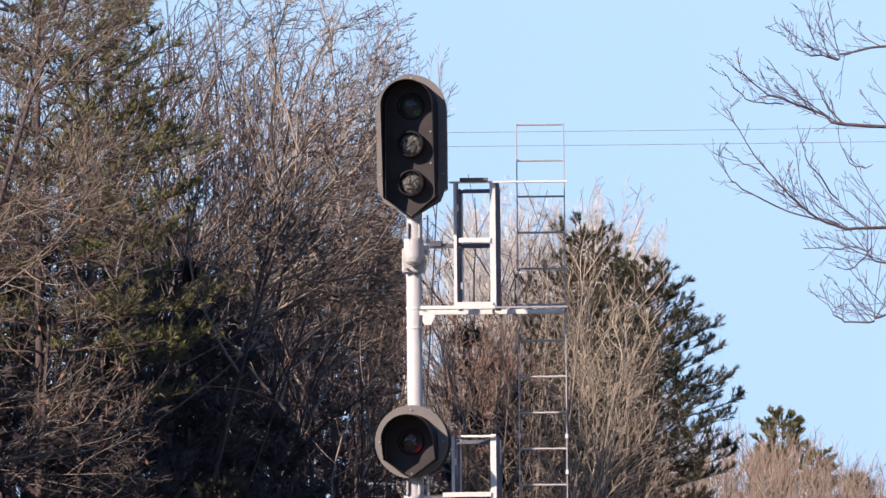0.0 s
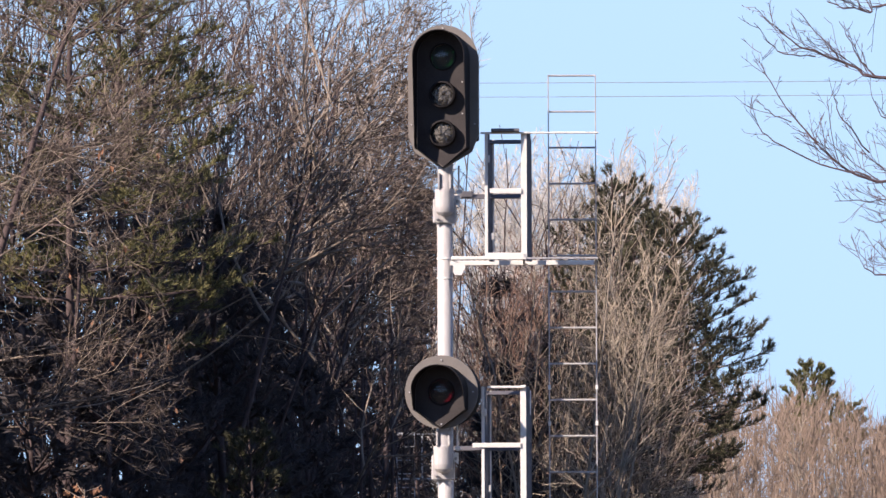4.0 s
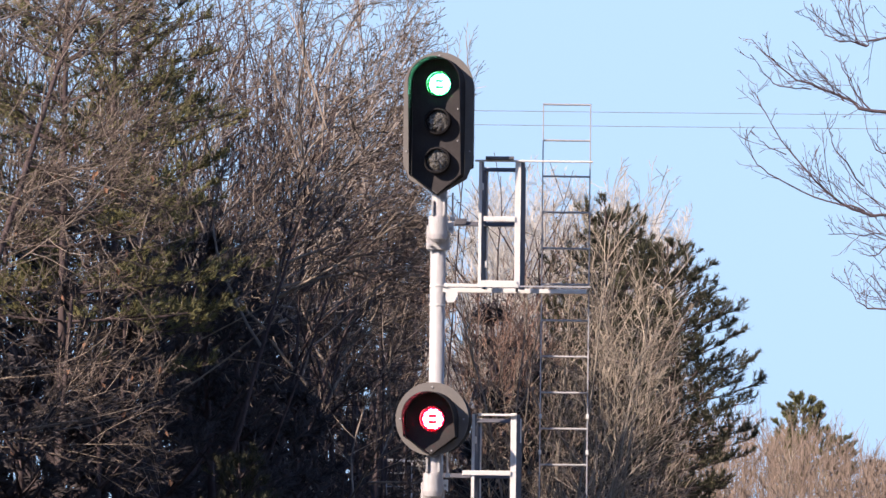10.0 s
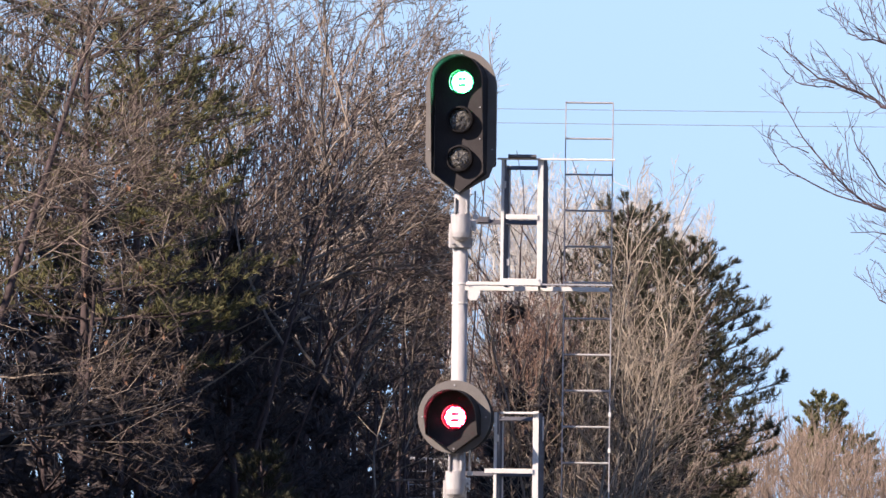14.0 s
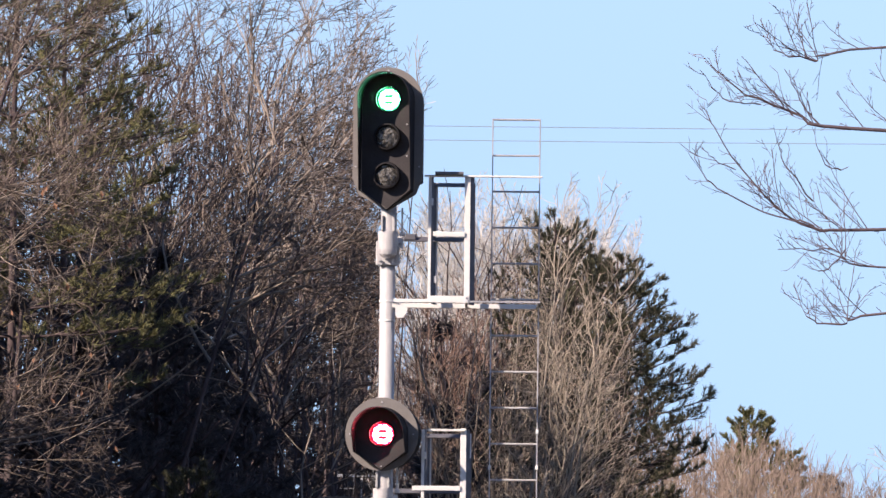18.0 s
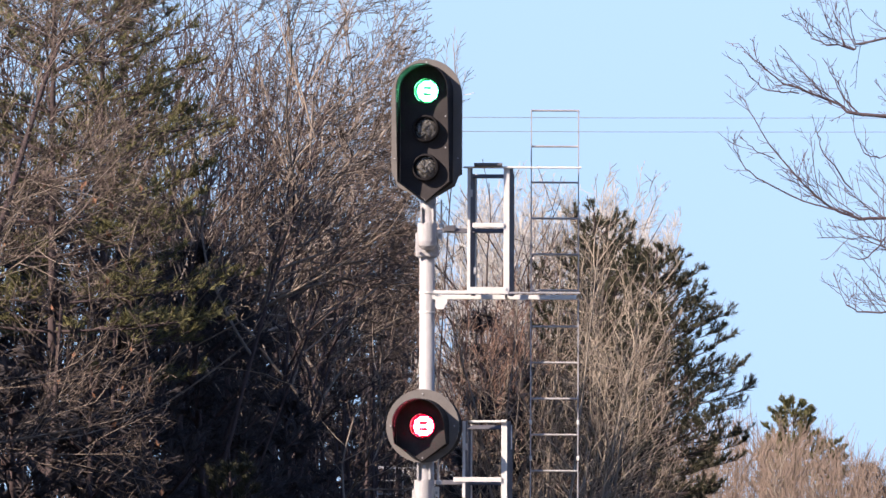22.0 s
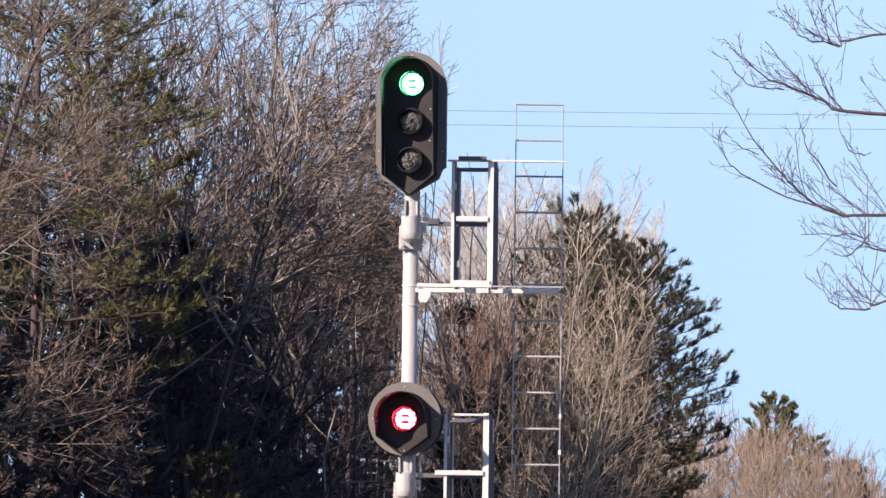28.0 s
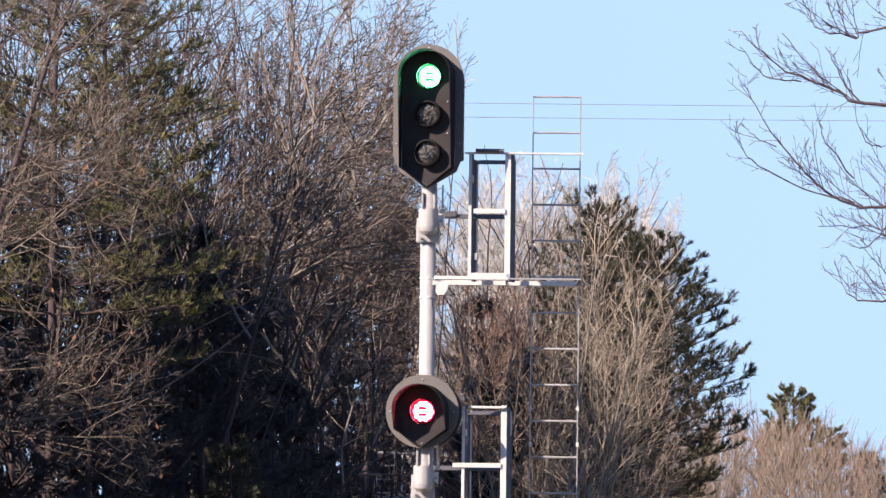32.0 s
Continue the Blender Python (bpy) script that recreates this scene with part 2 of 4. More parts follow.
# ---- ground ----
def build_ground():
    bm = bmesh.new()
    xs = [-2500, -300, -80, -30, -12, 0, 12, 30, 80, 300, 2500]
    ys = [-2500, -300, -50, 0, 40, 60, 80, 100, 130, 180, 260, 400, 800, 2600]
    grid = [[bm.verts.new((x, y, 0.15 * noise.noise((x * 0.03, y * 0.03, 0)) if abs(x) < 100 and abs(y) < 300 else 0.0)) for x in xs] for y in ys]
    for a, b in zip(grid, grid[1:]):
        for k in range(len(xs) - 1):
            bm.faces.new((a[k], a[k + 1], b[k + 1], b[k]))
    ob = part("ground", bm, GRASS)
    tagged(ob, "dry winter grass and earth along the line", "ground", kind="structure")


build_ground()


# ---- the signal ----
SIG_Y = 71.7
POLE_X = -0.065


def screw(parent, x, y, z):
    part("screw", rod((x, y - 0.006, z), (x, y + 0.004, z), 0.007, 6), GALV, parent, "dull metal screw head")


def dark_lens(parent, x, z):
    """An unlit lens: a black bezel round moulded glass facets."""
    lens = part("lens", spun([(0.112, 0.0), (0.118, -0.03), (0.112, -0.075), (0.1, -0.08), (0.095, -0.03)], 28, "y"), BLACK, parent, "black lens bezel")
    lens.location = (x, 0, z)
    bm = bmesh.new()
    rng = random.Random(round(z * 100))
    rings = []
    for ring_r, count in ((0.094, 16), (0.066, 16), (0.045, 16), (0.022, 16)):
        ring = []
        for k in range(count):
            a = 2 * math.pi * (k + rng.uniform(-0.25, 0.25)) / count
            ring.append(bm.verts.new((ring_r * math.cos(a), -0.03 - 0.045 * (1 - (ring_r / 0.095) ** 2) + rng.uniform(-0.012, 0.012), ring_r * math.sin(a))))
        rings.append(ring)
    tip = bm.verts.new((0, -0.078, 0))
    for ra, rb in zip(rings, rings[1:]):
        for k in range(16):
            bm.faces.new((ra[k], ra[(k + 1) % 16], rb[(k + 1) % 16]))
            bm.faces.new((ra[k], rb[(k + 1) % 16], rb[k]))
    for k in range(16):
        bm.faces.new((rings[-1][k], rings[-1][(k + 1) % 16], tip))
    bmesh.ops.recalc_face_normals(bm, faces=bm.faces)
    part("lens_glass", bm, FACET, parent, "clear moulded lens facets with glints in their colour").location = (x, 0, z)
    return lens


def lamp_unit(parent, x, z, lit, rim, dim, glass, color):
    """A lamp with a lens, and an added black vane behind the glass that slides clear to switch it on."""
    at = (x, 0, z)
    part("lens", spun([(0.104, 0.0), (0.118, 0.0), (0.117, -0.012), (0.108, -0.016), (0.104, -0.012), (0.104, 0.0)], 32, "y", False), BLACK, parent, "black lens bezel").location = at
    dome = part("lens_glass", spun([(0.104, -0.01), (0.102, -0.035), (0.09, -0.058), (0.06, -0.075), (0.02, -0.083), (0.0005, -0.084)], 32, "y", False), glass, parent, color + " lens glass")
    smooth(dome).location = at
    dome.visible_shadow = False
    part("lamp", plate(circle(0.092), [], 0.055, 0.06), rim, parent, color + " lamp cluster").location = at
    bm = bmesh.new()
    for k in range(10):
        a = 2 * math.pi * k / 10
        bmesh.ops.create_cone(bm, cap_ends=True, segments=10, radius1=0.024, radius2=0.02, depth=0.012,
                              matrix=Matrix.Translation((0.064 * math.cos(a), 0.05, 0.064 * math.sin(a))) @ Matrix.Rotation(math.pi / 2, 4, "X"))
    bmesh.ops.create_cone(bm, cap_ends=True, segments=24, radius1=0.06, radius2=0.058, depth=0.01,
                          matrix=Matrix.Translation((0, 0.05, 0)) @ Matrix.Rotation(math.pi / 2, 4, "X"))
    part("diode_cluster", bm, lit, parent, "bright " + color + " diode cluster").location = at
    for dz in (0.017, -0.037):
        part("slot", box((-0.036, 0.028, dz - 0.004), (0.036, 0.042, dz + 0.024), 0.003), dim, parent).location = at
    # added blocker: covers the ever-lit lamp until it should show
    vane = part("shutter", plate(circle(0.112, n=28), [], 0.026, 0.03), RUBBER, parent, "added thin black vane that hides the lamp until it lights")
    vane.location = at
    return vane, z


def upper_head(parent):
    m = thing("upper_head", pose(-0.075, -0.3, 0, 0, 0, -9), "", "")
    m.parent = parent
    lens_z = (7.146, 6.822, 6.49)
    out = arch(0.3, 7.417, 6.372, 6.19, 28, chamfer=True)
    body = part("backplate", plate(out, [circle(0.103, 0, lens_z[0], 32)], 0.0, 0.016), GREY, m, "dull grey oblong backplate")
    body.data.materials.append(GREY)
    part("dial", plate(arch(0.22, 7.358, 6.365, 6.21, 28), [circle(0.103, 0, lens_z[0], 32)], -0.003, -0.001), DIAL_SHADE, m, "dial inside the hood, darkened for the hood's shade")
    part("hood", tunnel(arch(0.222, 7.362, 6.36, 6.2, 28), arch(0.228, 7.366, 6.36, 6.2, 28), -0.27, -0.002, 0.005, 6.5), BLACK, m, "deep matt black hood with a pointed foot")
    part("housing", plate(arch(0.262, 7.38, 6.45, 6.3, 20), [], 0.1, 0.3), BLACK, m, "black signal housing")
    part("housing_rim", tunnel(arch(0.262, 7.38, 6.45, 6.3, 20), arch(0.262, 7.38, 6.45, 6.3, 20), 0.017, 0.1, 0.01), BLACK, m)
    dark_lens(m, 0, lens_z[1])
    dark_lens(m, 0, lens_z[2])
    for x, z in ((0, 7.39), (-0.272, 6.57), (0.272, 6.57), (0.165, 6.66), (0.165, 6.93)):
        screw(m, x, -0.004, z)
    return lamp_unit(m, 0, lens_z[0], GREEN_LIT, GREEN_RIM, GREEN_DIM, GLASS_GREEN, "green")


def lower_head(parent):
    m = thing("lower_head", pose(-0.099, -0.3, 4.292, 0, 0, -9), "", "")
    m.parent = parent
    part("backplate", plate(circle(0.312, n=48), [circle(0.103, n=32)], 0.0, 0.016), GREY, m, "dull grey round backplate")
    part("dial", plate(arch(0.22, 0.223, -0.152, -0.298, 28), [circle(0.103, n=32)], -0.003, -0.001), DIAL_SHADE, m, "dial inside the hood, darkened for the hood's shade")
    part("hood", tunnel(arch(0.222, 0.225, -0.155, -0.306, 28), arch(0.228, 0.231, -0.155, -0.306, 28), -0.27, -0.002, 0.005, 0.05), BLACK, m, "deep matt black hood with a pointed foot")
    part("housing", plate(circle(0.29), [], 0.1, 0.32), BLACK, m, "black signal housing")
    part("housing_rim", tunnel(circle(0.29), circle(0.29), 0.017, 0.1, 0.01), BLACK, m)
    for a in (90, 180, 0, 270):
        screw(m, 0.272 * math.cos(radians(a)), -0.004, 0.272 * math.sin(radians(a)))
    return lamp_unit(m, 0, 0, RED_LIT, RED_RIM, RED_DIM, GLASS_RED, "red")


def coupling(parent, top, x):
    """The bracket that carries a head on the mast: neck, sleeve and clamp."""
    c = new("coupling")
    c.parent = parent
    c.location = (x, 0, top)
    smooth_neck = part("neck", spun([(0.066, 0.12), (0.066, -0.17), (0.072, -0.175), (0.072, -0.185)], 24), MAST, c)
    smooth_neck.location = (0.008, -0.17, 0)
    sleeve = part("sleeve", spun([(0.06, -0.16), (0.083, -0.165), (0.083, -0.32), (0.074, -0.36), (0.05, -0.385), (0.001, -0.395)], 28), MAST, c, "silver-painted cast sleeve")
    sleeve.location = (0, -0.16, 0)
    part("clamp", box((-0.1, -0.09, -0.45), (0.1, -0.065, -0.24), 0.008), MAST, c)
    part("clamp_ear", plate([(0.07, -0.22), (0.13, -0.22), (0.13, -0.32), (0.09, -0.29)], [], -0.14, -0.1), ALU, c, "white cast ear")
    part("conduit", rod((0.12, -0.1, -0.18), (0.12, -0.1, 0.04), 0.008, 8), ALU, c, "thin white conduit")
    part("conduit_box", box((0.1, -0.13, -0.2), (0.15, -0.08, -0.165), 0.006), ALU, c)
    for a in (-0.05, 0.05):
        part("rib", box((a - 0.009, -0.25, -0.165), (a + 0.009, -0.2, -0.03), 0.004), MAST, c)
    part("lug", box((0.05, -0.235, -0.13), (0.072, -0.19, 0.0), 0.004), MAST, c)
    for k in (-0.065, 0.105):
        part("bolt", rod((k, -0.14, -0.41 if k < 0 else -0.27), (k, -0.05, -0.41 if k < 0 else -0.27), 0.012, 6), GALV, c)
    part("strap", spun([(0.07, -0.45), (0.078, -0.45), (0.078, -0.3), (0.07, -0.3)], 24), MAST, c)
    return c


def basket(parent, low, high, mid, a, b, c, d, name):
    """A guard frame: two near posts at a and c, two far posts at b and d, rails between."""
    k = new(name)
    k.parent = parent
    near, far = -0.2, 0.5

    def post(x, y, w, top):
        part("post", box((x - w / 2, y - 0.006, low), (x + w / 2, y + 0.006, top), 0.002), ALU, k)
        part("post_flange", box((x + w / 2 - 0.006, y + 0.006, low), (x + w / 2, y + 0.05, top), 0.002), ALU, k)

    # turned plates whose dark tone stands for the posts' shaded sides
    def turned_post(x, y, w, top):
        ob = part("post", box((-w, -0.006, low), (w, 0.006, top), 0.002), STEEL_AND_SHADE, k, "post with its shaded side put in as a dark tone")
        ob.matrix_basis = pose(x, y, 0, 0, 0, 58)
    post(a, near, 0.026, high)
    turned_post(a + 0.018, near + 0.02, 0.016, high)
    post(c, near, 0.05, high + 0.012)
    turned_post(c + 0.035, near + 0.03, 0.034, high)
    post(b + 0.008, far, 0.026, high - 0.01)
    turned_post(b - 0.01, far - 0.02, 0.026, high - 0.01)
    turned_post(d, far, 0.044, high - 0.005)
    part("rail", box((a - 0.09 if low < 4 else a + 0.03, near - 0.02, mid - 0.02), (c - 0.02, near - 0.007, mid + 0.022), 0.003), ALU, k)
    # the two far rails carry their shade in the dark tone
    low_rail = part("rail", box((a - 0.29, -0.006, -0.035), (d - 0.02, 0.006, 0.035), 0.003), STEEL_AND_SHADE, k, "rail with its shaded face put in as a dark tone")
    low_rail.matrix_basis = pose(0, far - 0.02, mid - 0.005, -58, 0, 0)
    top_rail = part("rail", box((b - 0.02, -0.006, -0.03), (d - 0.02, 0.006, 0.03), 0.003), STEEL_AND_SHADE, k, "rail with its shaded face put in as a dark tone")
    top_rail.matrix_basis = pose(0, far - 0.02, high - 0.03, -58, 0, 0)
    part("rail", box((a, near - 0.02, low + 0.004), (c, near - 0.007, low + 0.04), 0.003), ALU, k)
    part("hinge", box((b - 0.012, far - 0.03, mid - 0.38), (b + 0.016, far - 0.02, mid - 0.32), 0.004), ALU, k)
    part("hinge", box((a + 0.01, near - 0.02, high - 0.25), (a + 0.03, near + 0.01, high - 0.19), 0.004), ALU, k)
    return k


def build_signal():
    s = thing("railway_signal", pose(0, SIG_Y, 0.02), "two-headed colour light railway signal on a silver mast with a ladder", "railway signal")
    s.scale = (1, 1, 0.995)
    # mast
    smooth(part("mast", spun([(0.078, 0.3), (0.078, 3.2), (0.066, 3.22), (0.065, 5.85), (0.05, 5.86)], 32), MAST, s, "silver-painted steel tube mast")).location = (POLE_X, 0, 0)
    for z in (5.44, 5.275, 3.33):
        part("collar", spun([(0.066, z - 0.008), (0.07, z - 0.008), (0.07, z + 0.008), (0.066, z + 0.008)], 28), ALU, s).location = (POLE_X, 0, 0)
    part("base", box((POLE_X - 0.35, -0.35, -0.3), (POLE_X + 0.35, 0.35, 0.28), 0.03), CONCRETE, s, "concrete mast base")
    part("base_flange", spun([(0.2, 0.28), (0.2, 0.31), (0.09, 0.315), (0.08, 0.45)], 20), ALU, s).location = (POLE_X, 0, 0)
    coupling(s, 6.19, POLE_X)
    coupling(s, 4.0, POLE_X - 0.02)
    vanes = upper_head(s), lower_head(s)
    # upper platform
    p = new("platform")
    p.parent = s
    part("beam", box((-0.01, 0.58, 5.415), (1.235, 0.6, 5.455), 0.003), ALU, p)
    part("beam", box((-0.01, -0.22, 5.42), (0.62, -0.2, 5.45), 0.003), ALU, p)
    part("beam", box((0.62, -0.21, 5.425), (1.235, -0.2, 5.44), 0.002), GALV, p)
    for x in (-0.01, 0.6, 1.21):
        part("cross_bar", box((x, -0.2, 5.425), (x + 0.02, 0.58, 5.44), 0.002), GALV, p)
    part("bracket", plate([(0.005, 5.4), (0.1, 5.4), (0.11, 5.36), (0.075, 5.29), (0.02, 5.29), (0.005, 5.31)], [], -0.2, -0.19), ALU, p, "white bracket plate")
    part("arm", box((-0.1, -0.05, 5.38), (0.05, 0.0, 5.42), 0.004), ALU, p)
    basket(s, 5.44, 6.5, 6.005, 0.288, 0.338, 0.607, 0.652, "upper_basket")
    part("handrail", box((0.24, -0.235, 6.492), (1.24, -0.206, 6.508), 0.003), ALU, s)
    # tube painted dark for the signal head's shadow
    part("handrail_tube", rod((0.33, -0.25, 6.52), (0.57, -0.25, 6.52), 0.017, 10), STEEL_AND_SHADE, s, "tube along the handrail, dark tone for the shadow on it")
    part("junction_box", box((0.07, 0.44, 5.99), (0.175, 0.48, 6.045), 0.006), STEEL_AND_SHADE, s, "small grey junction box")
    part("mast_arm", box((-0.05, 0.49, 5.985), (0.05, 0.5, 6.02), 0.002), ALU, s)
    # lower platform
    q = new("platform")
    q.parent = s
    part("beam", box((-0.1, -0.22, 3.29), (1.235, -0.2, 3.325), 0.003), ALU, q)
    part("beam", box((-0.1, 0.58, 3.29), (1.235, 0.6, 3.325), 0.003), ALU, q)
    for x in (-0.1, 0.3, 0.6, 0.9, 1.21):
        part("cross_bar", box((x, -0.2, 3.295), (x + 0.02, 0.58, 3.31), 0.002), GALV, q)
    basket(s, 3.31, 4.34, 3.84, 0.252, 0.306, 0.593, 0.643, "lower_basket")
    part("handrail", box((0.29, -0.235, 4.325), (0.61, -0.206, 4.345), 0.003), ALU, s)
    part("latch_plate", box((0.625, 0.46, 4.12), (0.665, 0.475, 4.33), 0.006), ALU, s, "white latch plate")
    # ladder
    ld = new("ladder")
    ld.parent = s
    for x in (0.825, 1.23):
        part("stile", box((x - 0.005, 0.61, 0.1), (x + 0.005, 0.65, 7.056), 0.001), GALV, ld)
        for z in (4.36, 4.05, 2.0):
            part("standoff", box((x - 0.012, 0.58, z - 0.02), (x + 0.012, 0.612, z + 0.02), 0.003), ALU, ld)
    for k in range(23):
        part("rung", rod((0.82, 0.63, 7.05 - 0.3107 * k), (1.235, 0.63, 7.05 - 0.3107 * k), 0.0088, 8), GALV if k < 4 else MAST, ld)
    return vanes


VANES = build_signal()


def build_far_signal():
    """The back of a second signal, small and in the shade of the woods."""
    f = thing("distant_signal", pose(-1.07, 190, 0), "far silver signal mast with ladder in the shade of the woods", "railway signal")
    smooth(part("mast", rod((0.75, 0, 0), (0.75, 0, 7.9), 0.075, 16), ALU, f))
    ld = new("ladder")
    ld.parent = f
    for x in (-0.2, 0.2):
        part("stile", box((x - 0.012, -0.02, 0), (x + 0.012, 0.02, 7.72), 0), GALV, ld)
    for k in range(25):
        part("rung", rod((-0.2, 0, 0.35 + k * 0.305), (0.2, 0, 0.35 + k * 0.305), 0.012, 6), GALV, ld)
    for z in (6.62, 7.62):
        part("beam", box((-0.2, -0.2, z), (0.9, -0.17, z + 0.04), 0), GALV, f)
    for x in (0.35, 0.72):
        part("post", box((x, -0.2, 6.6), (x + 0.04, -0.16, 7.66), 0), ALU, f)
    part("rail", box((0.35, -0.2, 7.12), (0.76, -0.17, 7.16), 0), ALU, f)


build_far_signal()


def build_hut():
    """A trackside equipment hut; its roof ridge and vent cap just rise into view."""
    h = thing("equipment_hut", pose(2.53, 61, 0.045), "cream-painted trackside equipment hut with a low rounded roof", "hut")
    part("wall", box((-1.1, 0, -0.2), (1.1, 2.2, 2.6), 0.02), CREAM, h)
    pts = [(-1.25, 2.58)] + [(x, 2.74 + 0.27 * (1 - (x / 1.25) ** 2)) for x in (-1.25, -1.0, -0.7, -0.4, -0.15, 0, 0.15, 0.4, 0.7, 1.0, 1.25)] + [(1.25, 2.58)]
    part("roof", plate(pts, [], -0.12, 2.32), CREAM, h, "cream rounded sheet roof")
    part("vent_cap", spun([(0.02, 3.0), (0.028, 3.02), (0.028, 3.035), (0.012, 3.05), (0.001, 3.052)], 14), CREAM, h)


build_hut()


def build_wires():
    for z_left, z_right in ((15.24, 15.28), (14.93, 14.97)):
        pts = [Vector((x, 186, z_left + (z_right - z_left) * (x + 30) / 60 + 0.00025 * (x - 3) ** 2)) for x in range(-40, 61, 4)]
        tagged(part("overhead_wire", sweep(pts, 0.007), WIRE), "thin overhead wire strung across the sky", "wire", "overhead wires")


build_wires()


def build_pole(x):
    t = thing("utility_pole", pose(x, 186, 0), "plain brown wooden utility pole carrying wires", "pole", "utility poles")
    part("post", rod((0, 0.12, -0.2), (0, 0.12, 17), 0.16, 12, 0.1), BARK_AND_SHADE, t)
    part("crossarm", box((-0.06, -0.6, 15.9), (0.06, 0.6, 16.02), 0.01), BARK_AND_SHADE, t)
    part("insulator", rod((0, 0, 14.9), (0, 0, 16.0), 0.03, 8), GREY, t)


for pole_x in (-40, 60):
    build_pole(pole_x)


# ---- trees ----
class Tubes:
    """Collects tapering twigs and blades for one mesh."""

    def __init__(self):
        self.v, self.f = [], []

    def add(self, pts, r0, r1, sides=3):
        d = pts[-1] - pts[0]
        if d.length < 1e-6:
            return
        u = d.orthogonal().normalized()
        w = d.cross(u).normalized()
        ring = [u * math.cos(2 * math.pi * k / sides) + w * math.sin(2 * math.pi * k / sides) for k in range(sides)]
        base, n = len(self.v), len(pts)
        for i, p in enumerate(pts):
            r = r0 + (r1 - r0) * i / (n - 1)
            for q in ring:
                self.v.append((p.x + q.x * r, p.y + q.y * r, p.z + q.z * r))
        for i in range(n - 1):
            a = base + i * sides
            for k in range(sides):
                k2 = (k + 1) % sides
                self.f.append((a + k, a + k2, a + sides + k2, a + sides + k))

    def blade(self, p, d, side, w):
        b = len(self.v)
        for q in (p - side * w, p + side * w, p + d):
            self.v.append((q.x, q.y, q.z))
        self.f.append((b, b + 1, b + 2))

    def leaf(self, p, d, side, w):
        b = len(self.v)
        up = d.cross(side).normalized() * w * 0.4
        m = p + d * 0.5
        for q in (p, m + side * w + up, p + d, m - side * w + up):
            self.v.append((q.x, q.y, q.z))
        self.f.append((b, b + 1, b + 2, b + 3))

    def done(self, name, material, parent=None, label="", soft=False):
        me = bpy.data.meshes.new(name)
        me.from_pydata(self.v, [], self.f)
        me.materials.append(material)
        if soft:
            me.polygons.foreach_set("use_smooth", [True] * len(me.polygons))
        ob = new(name, me)
        if parent is not None:
            ob.parent = parent
        return tagged(ob, label)


def jitter(rng, s):
    return Vector((rng.gauss(0, s), rng.gauss(0, s), rng.gauss(0, s)))


def course(rng, p, d, length, n, wander, up, lean=None):
    pts, step = [p.copy()], length / n
    d = d.normalized()
    for _ in range(n):
        d = d + jitter(rng, wander)
        d.z += up
        if lean is not None:
            d += lean
        d.normalize()
        p = p + d * step
        pts.append(p)
    return pts


def arc(rng, p, d, length, n, curl, kink, up, lean=None):
    """A smooth bough: it bends one way, then a little the other, and turns up and sideways over its whole length."""
    pts, step = [p.copy()], length / n
    d = d.normalized()
    side = off(rng, d, math.pi / 2) * rng.gauss(0, curl)
    turn = rng.uniform(0.35, 0.9)
    for k in range(n):
        d = d + side * ((1.0 if k < turn * n else -0.8) / n) + jitter(rng, kink)
        d.z += up / n
        if lean is not None:
            d += lean / n
        d.normalize()
        p = p + d * step
        pts.append(p)
    return pts


def along(pts, f):
    x = f * (len(pts) - 1)
    i = min(int(x), len(pts) - 2)
    return pts[i].lerp(pts[i + 1], x - i), (pts[i + 1] - pts[i]).normalized()


def off(rng, d, angle):
    u = d.orthogonal().normalized()
    u.rotate(Matrix.Rotation(rng.uniform(0, 2 * math.pi), 3, d))
    return (d * math.cos(angle) + u * math.sin(angle)).normalized()


TIPS = []
TRIM = [-99.0, 99.0]  # sideways bounds, from the trunk, to which a tree's limbs are kept cut


def sprout(tb, rng, p, d, length, r, level, spec, limbs_mesh=None):
    """One branch and, by levels, all that grows from it; the two stoutest levels go into limbs_mesh."""
    n = spec.get("segs", (9, 6, 3, 1))[level]
    up = spec["up"][min(level, len(spec["up"]) - 1)]
    pts = arc(rng, p, d, length, n, spec["curl"], spec["kink"], up, spec.get("lean") if level < 3 else None)
    if level < 3:
        lo, hi = TRIM[0] - rng.uniform(0, 0.5), TRIM[1] + rng.uniform(0, 0.5)
        keep = [q for q in pts if lo < q.x < hi]
        if len(keep) < 2:
            return
        if len(keep) < n + 1 and keep[0] == pts[0]:
            pts = pts[:max(2, len(keep))]
    tip = spec["fine"] if len(pts) < n + 1 else max(r * 0.3, spec["fine"])
    (limbs_mesh if limbs_mesh and level < 2 else tb).add(pts, r, tip, 5 if r > 0.013 else 3)
    if level >= spec["levels"]:
        TIPS.append((pts[-1], (pts[-1] - pts[0]).normalized()))
        return
    kids = spec["kids"][level]
    for k in range(kids):
        f = min(1.0, 0.15 + 0.85 * (k + rng.uniform(0.2, 1.0)) / kids)
        q, t = along(pts, f)
        ang = radians(rng.uniform(*spec["angle"]))
        ln = length * rng.uniform(*spec["ratio"]) * (1.15 - 0.5 * f)
        sprout(tb, rng, q, off(rng, t, ang), ln, max(r * (1 - 0.55 * f) * 0.62, spec["fine"] * 1.1), level + 1, spec, limbs_mesh)


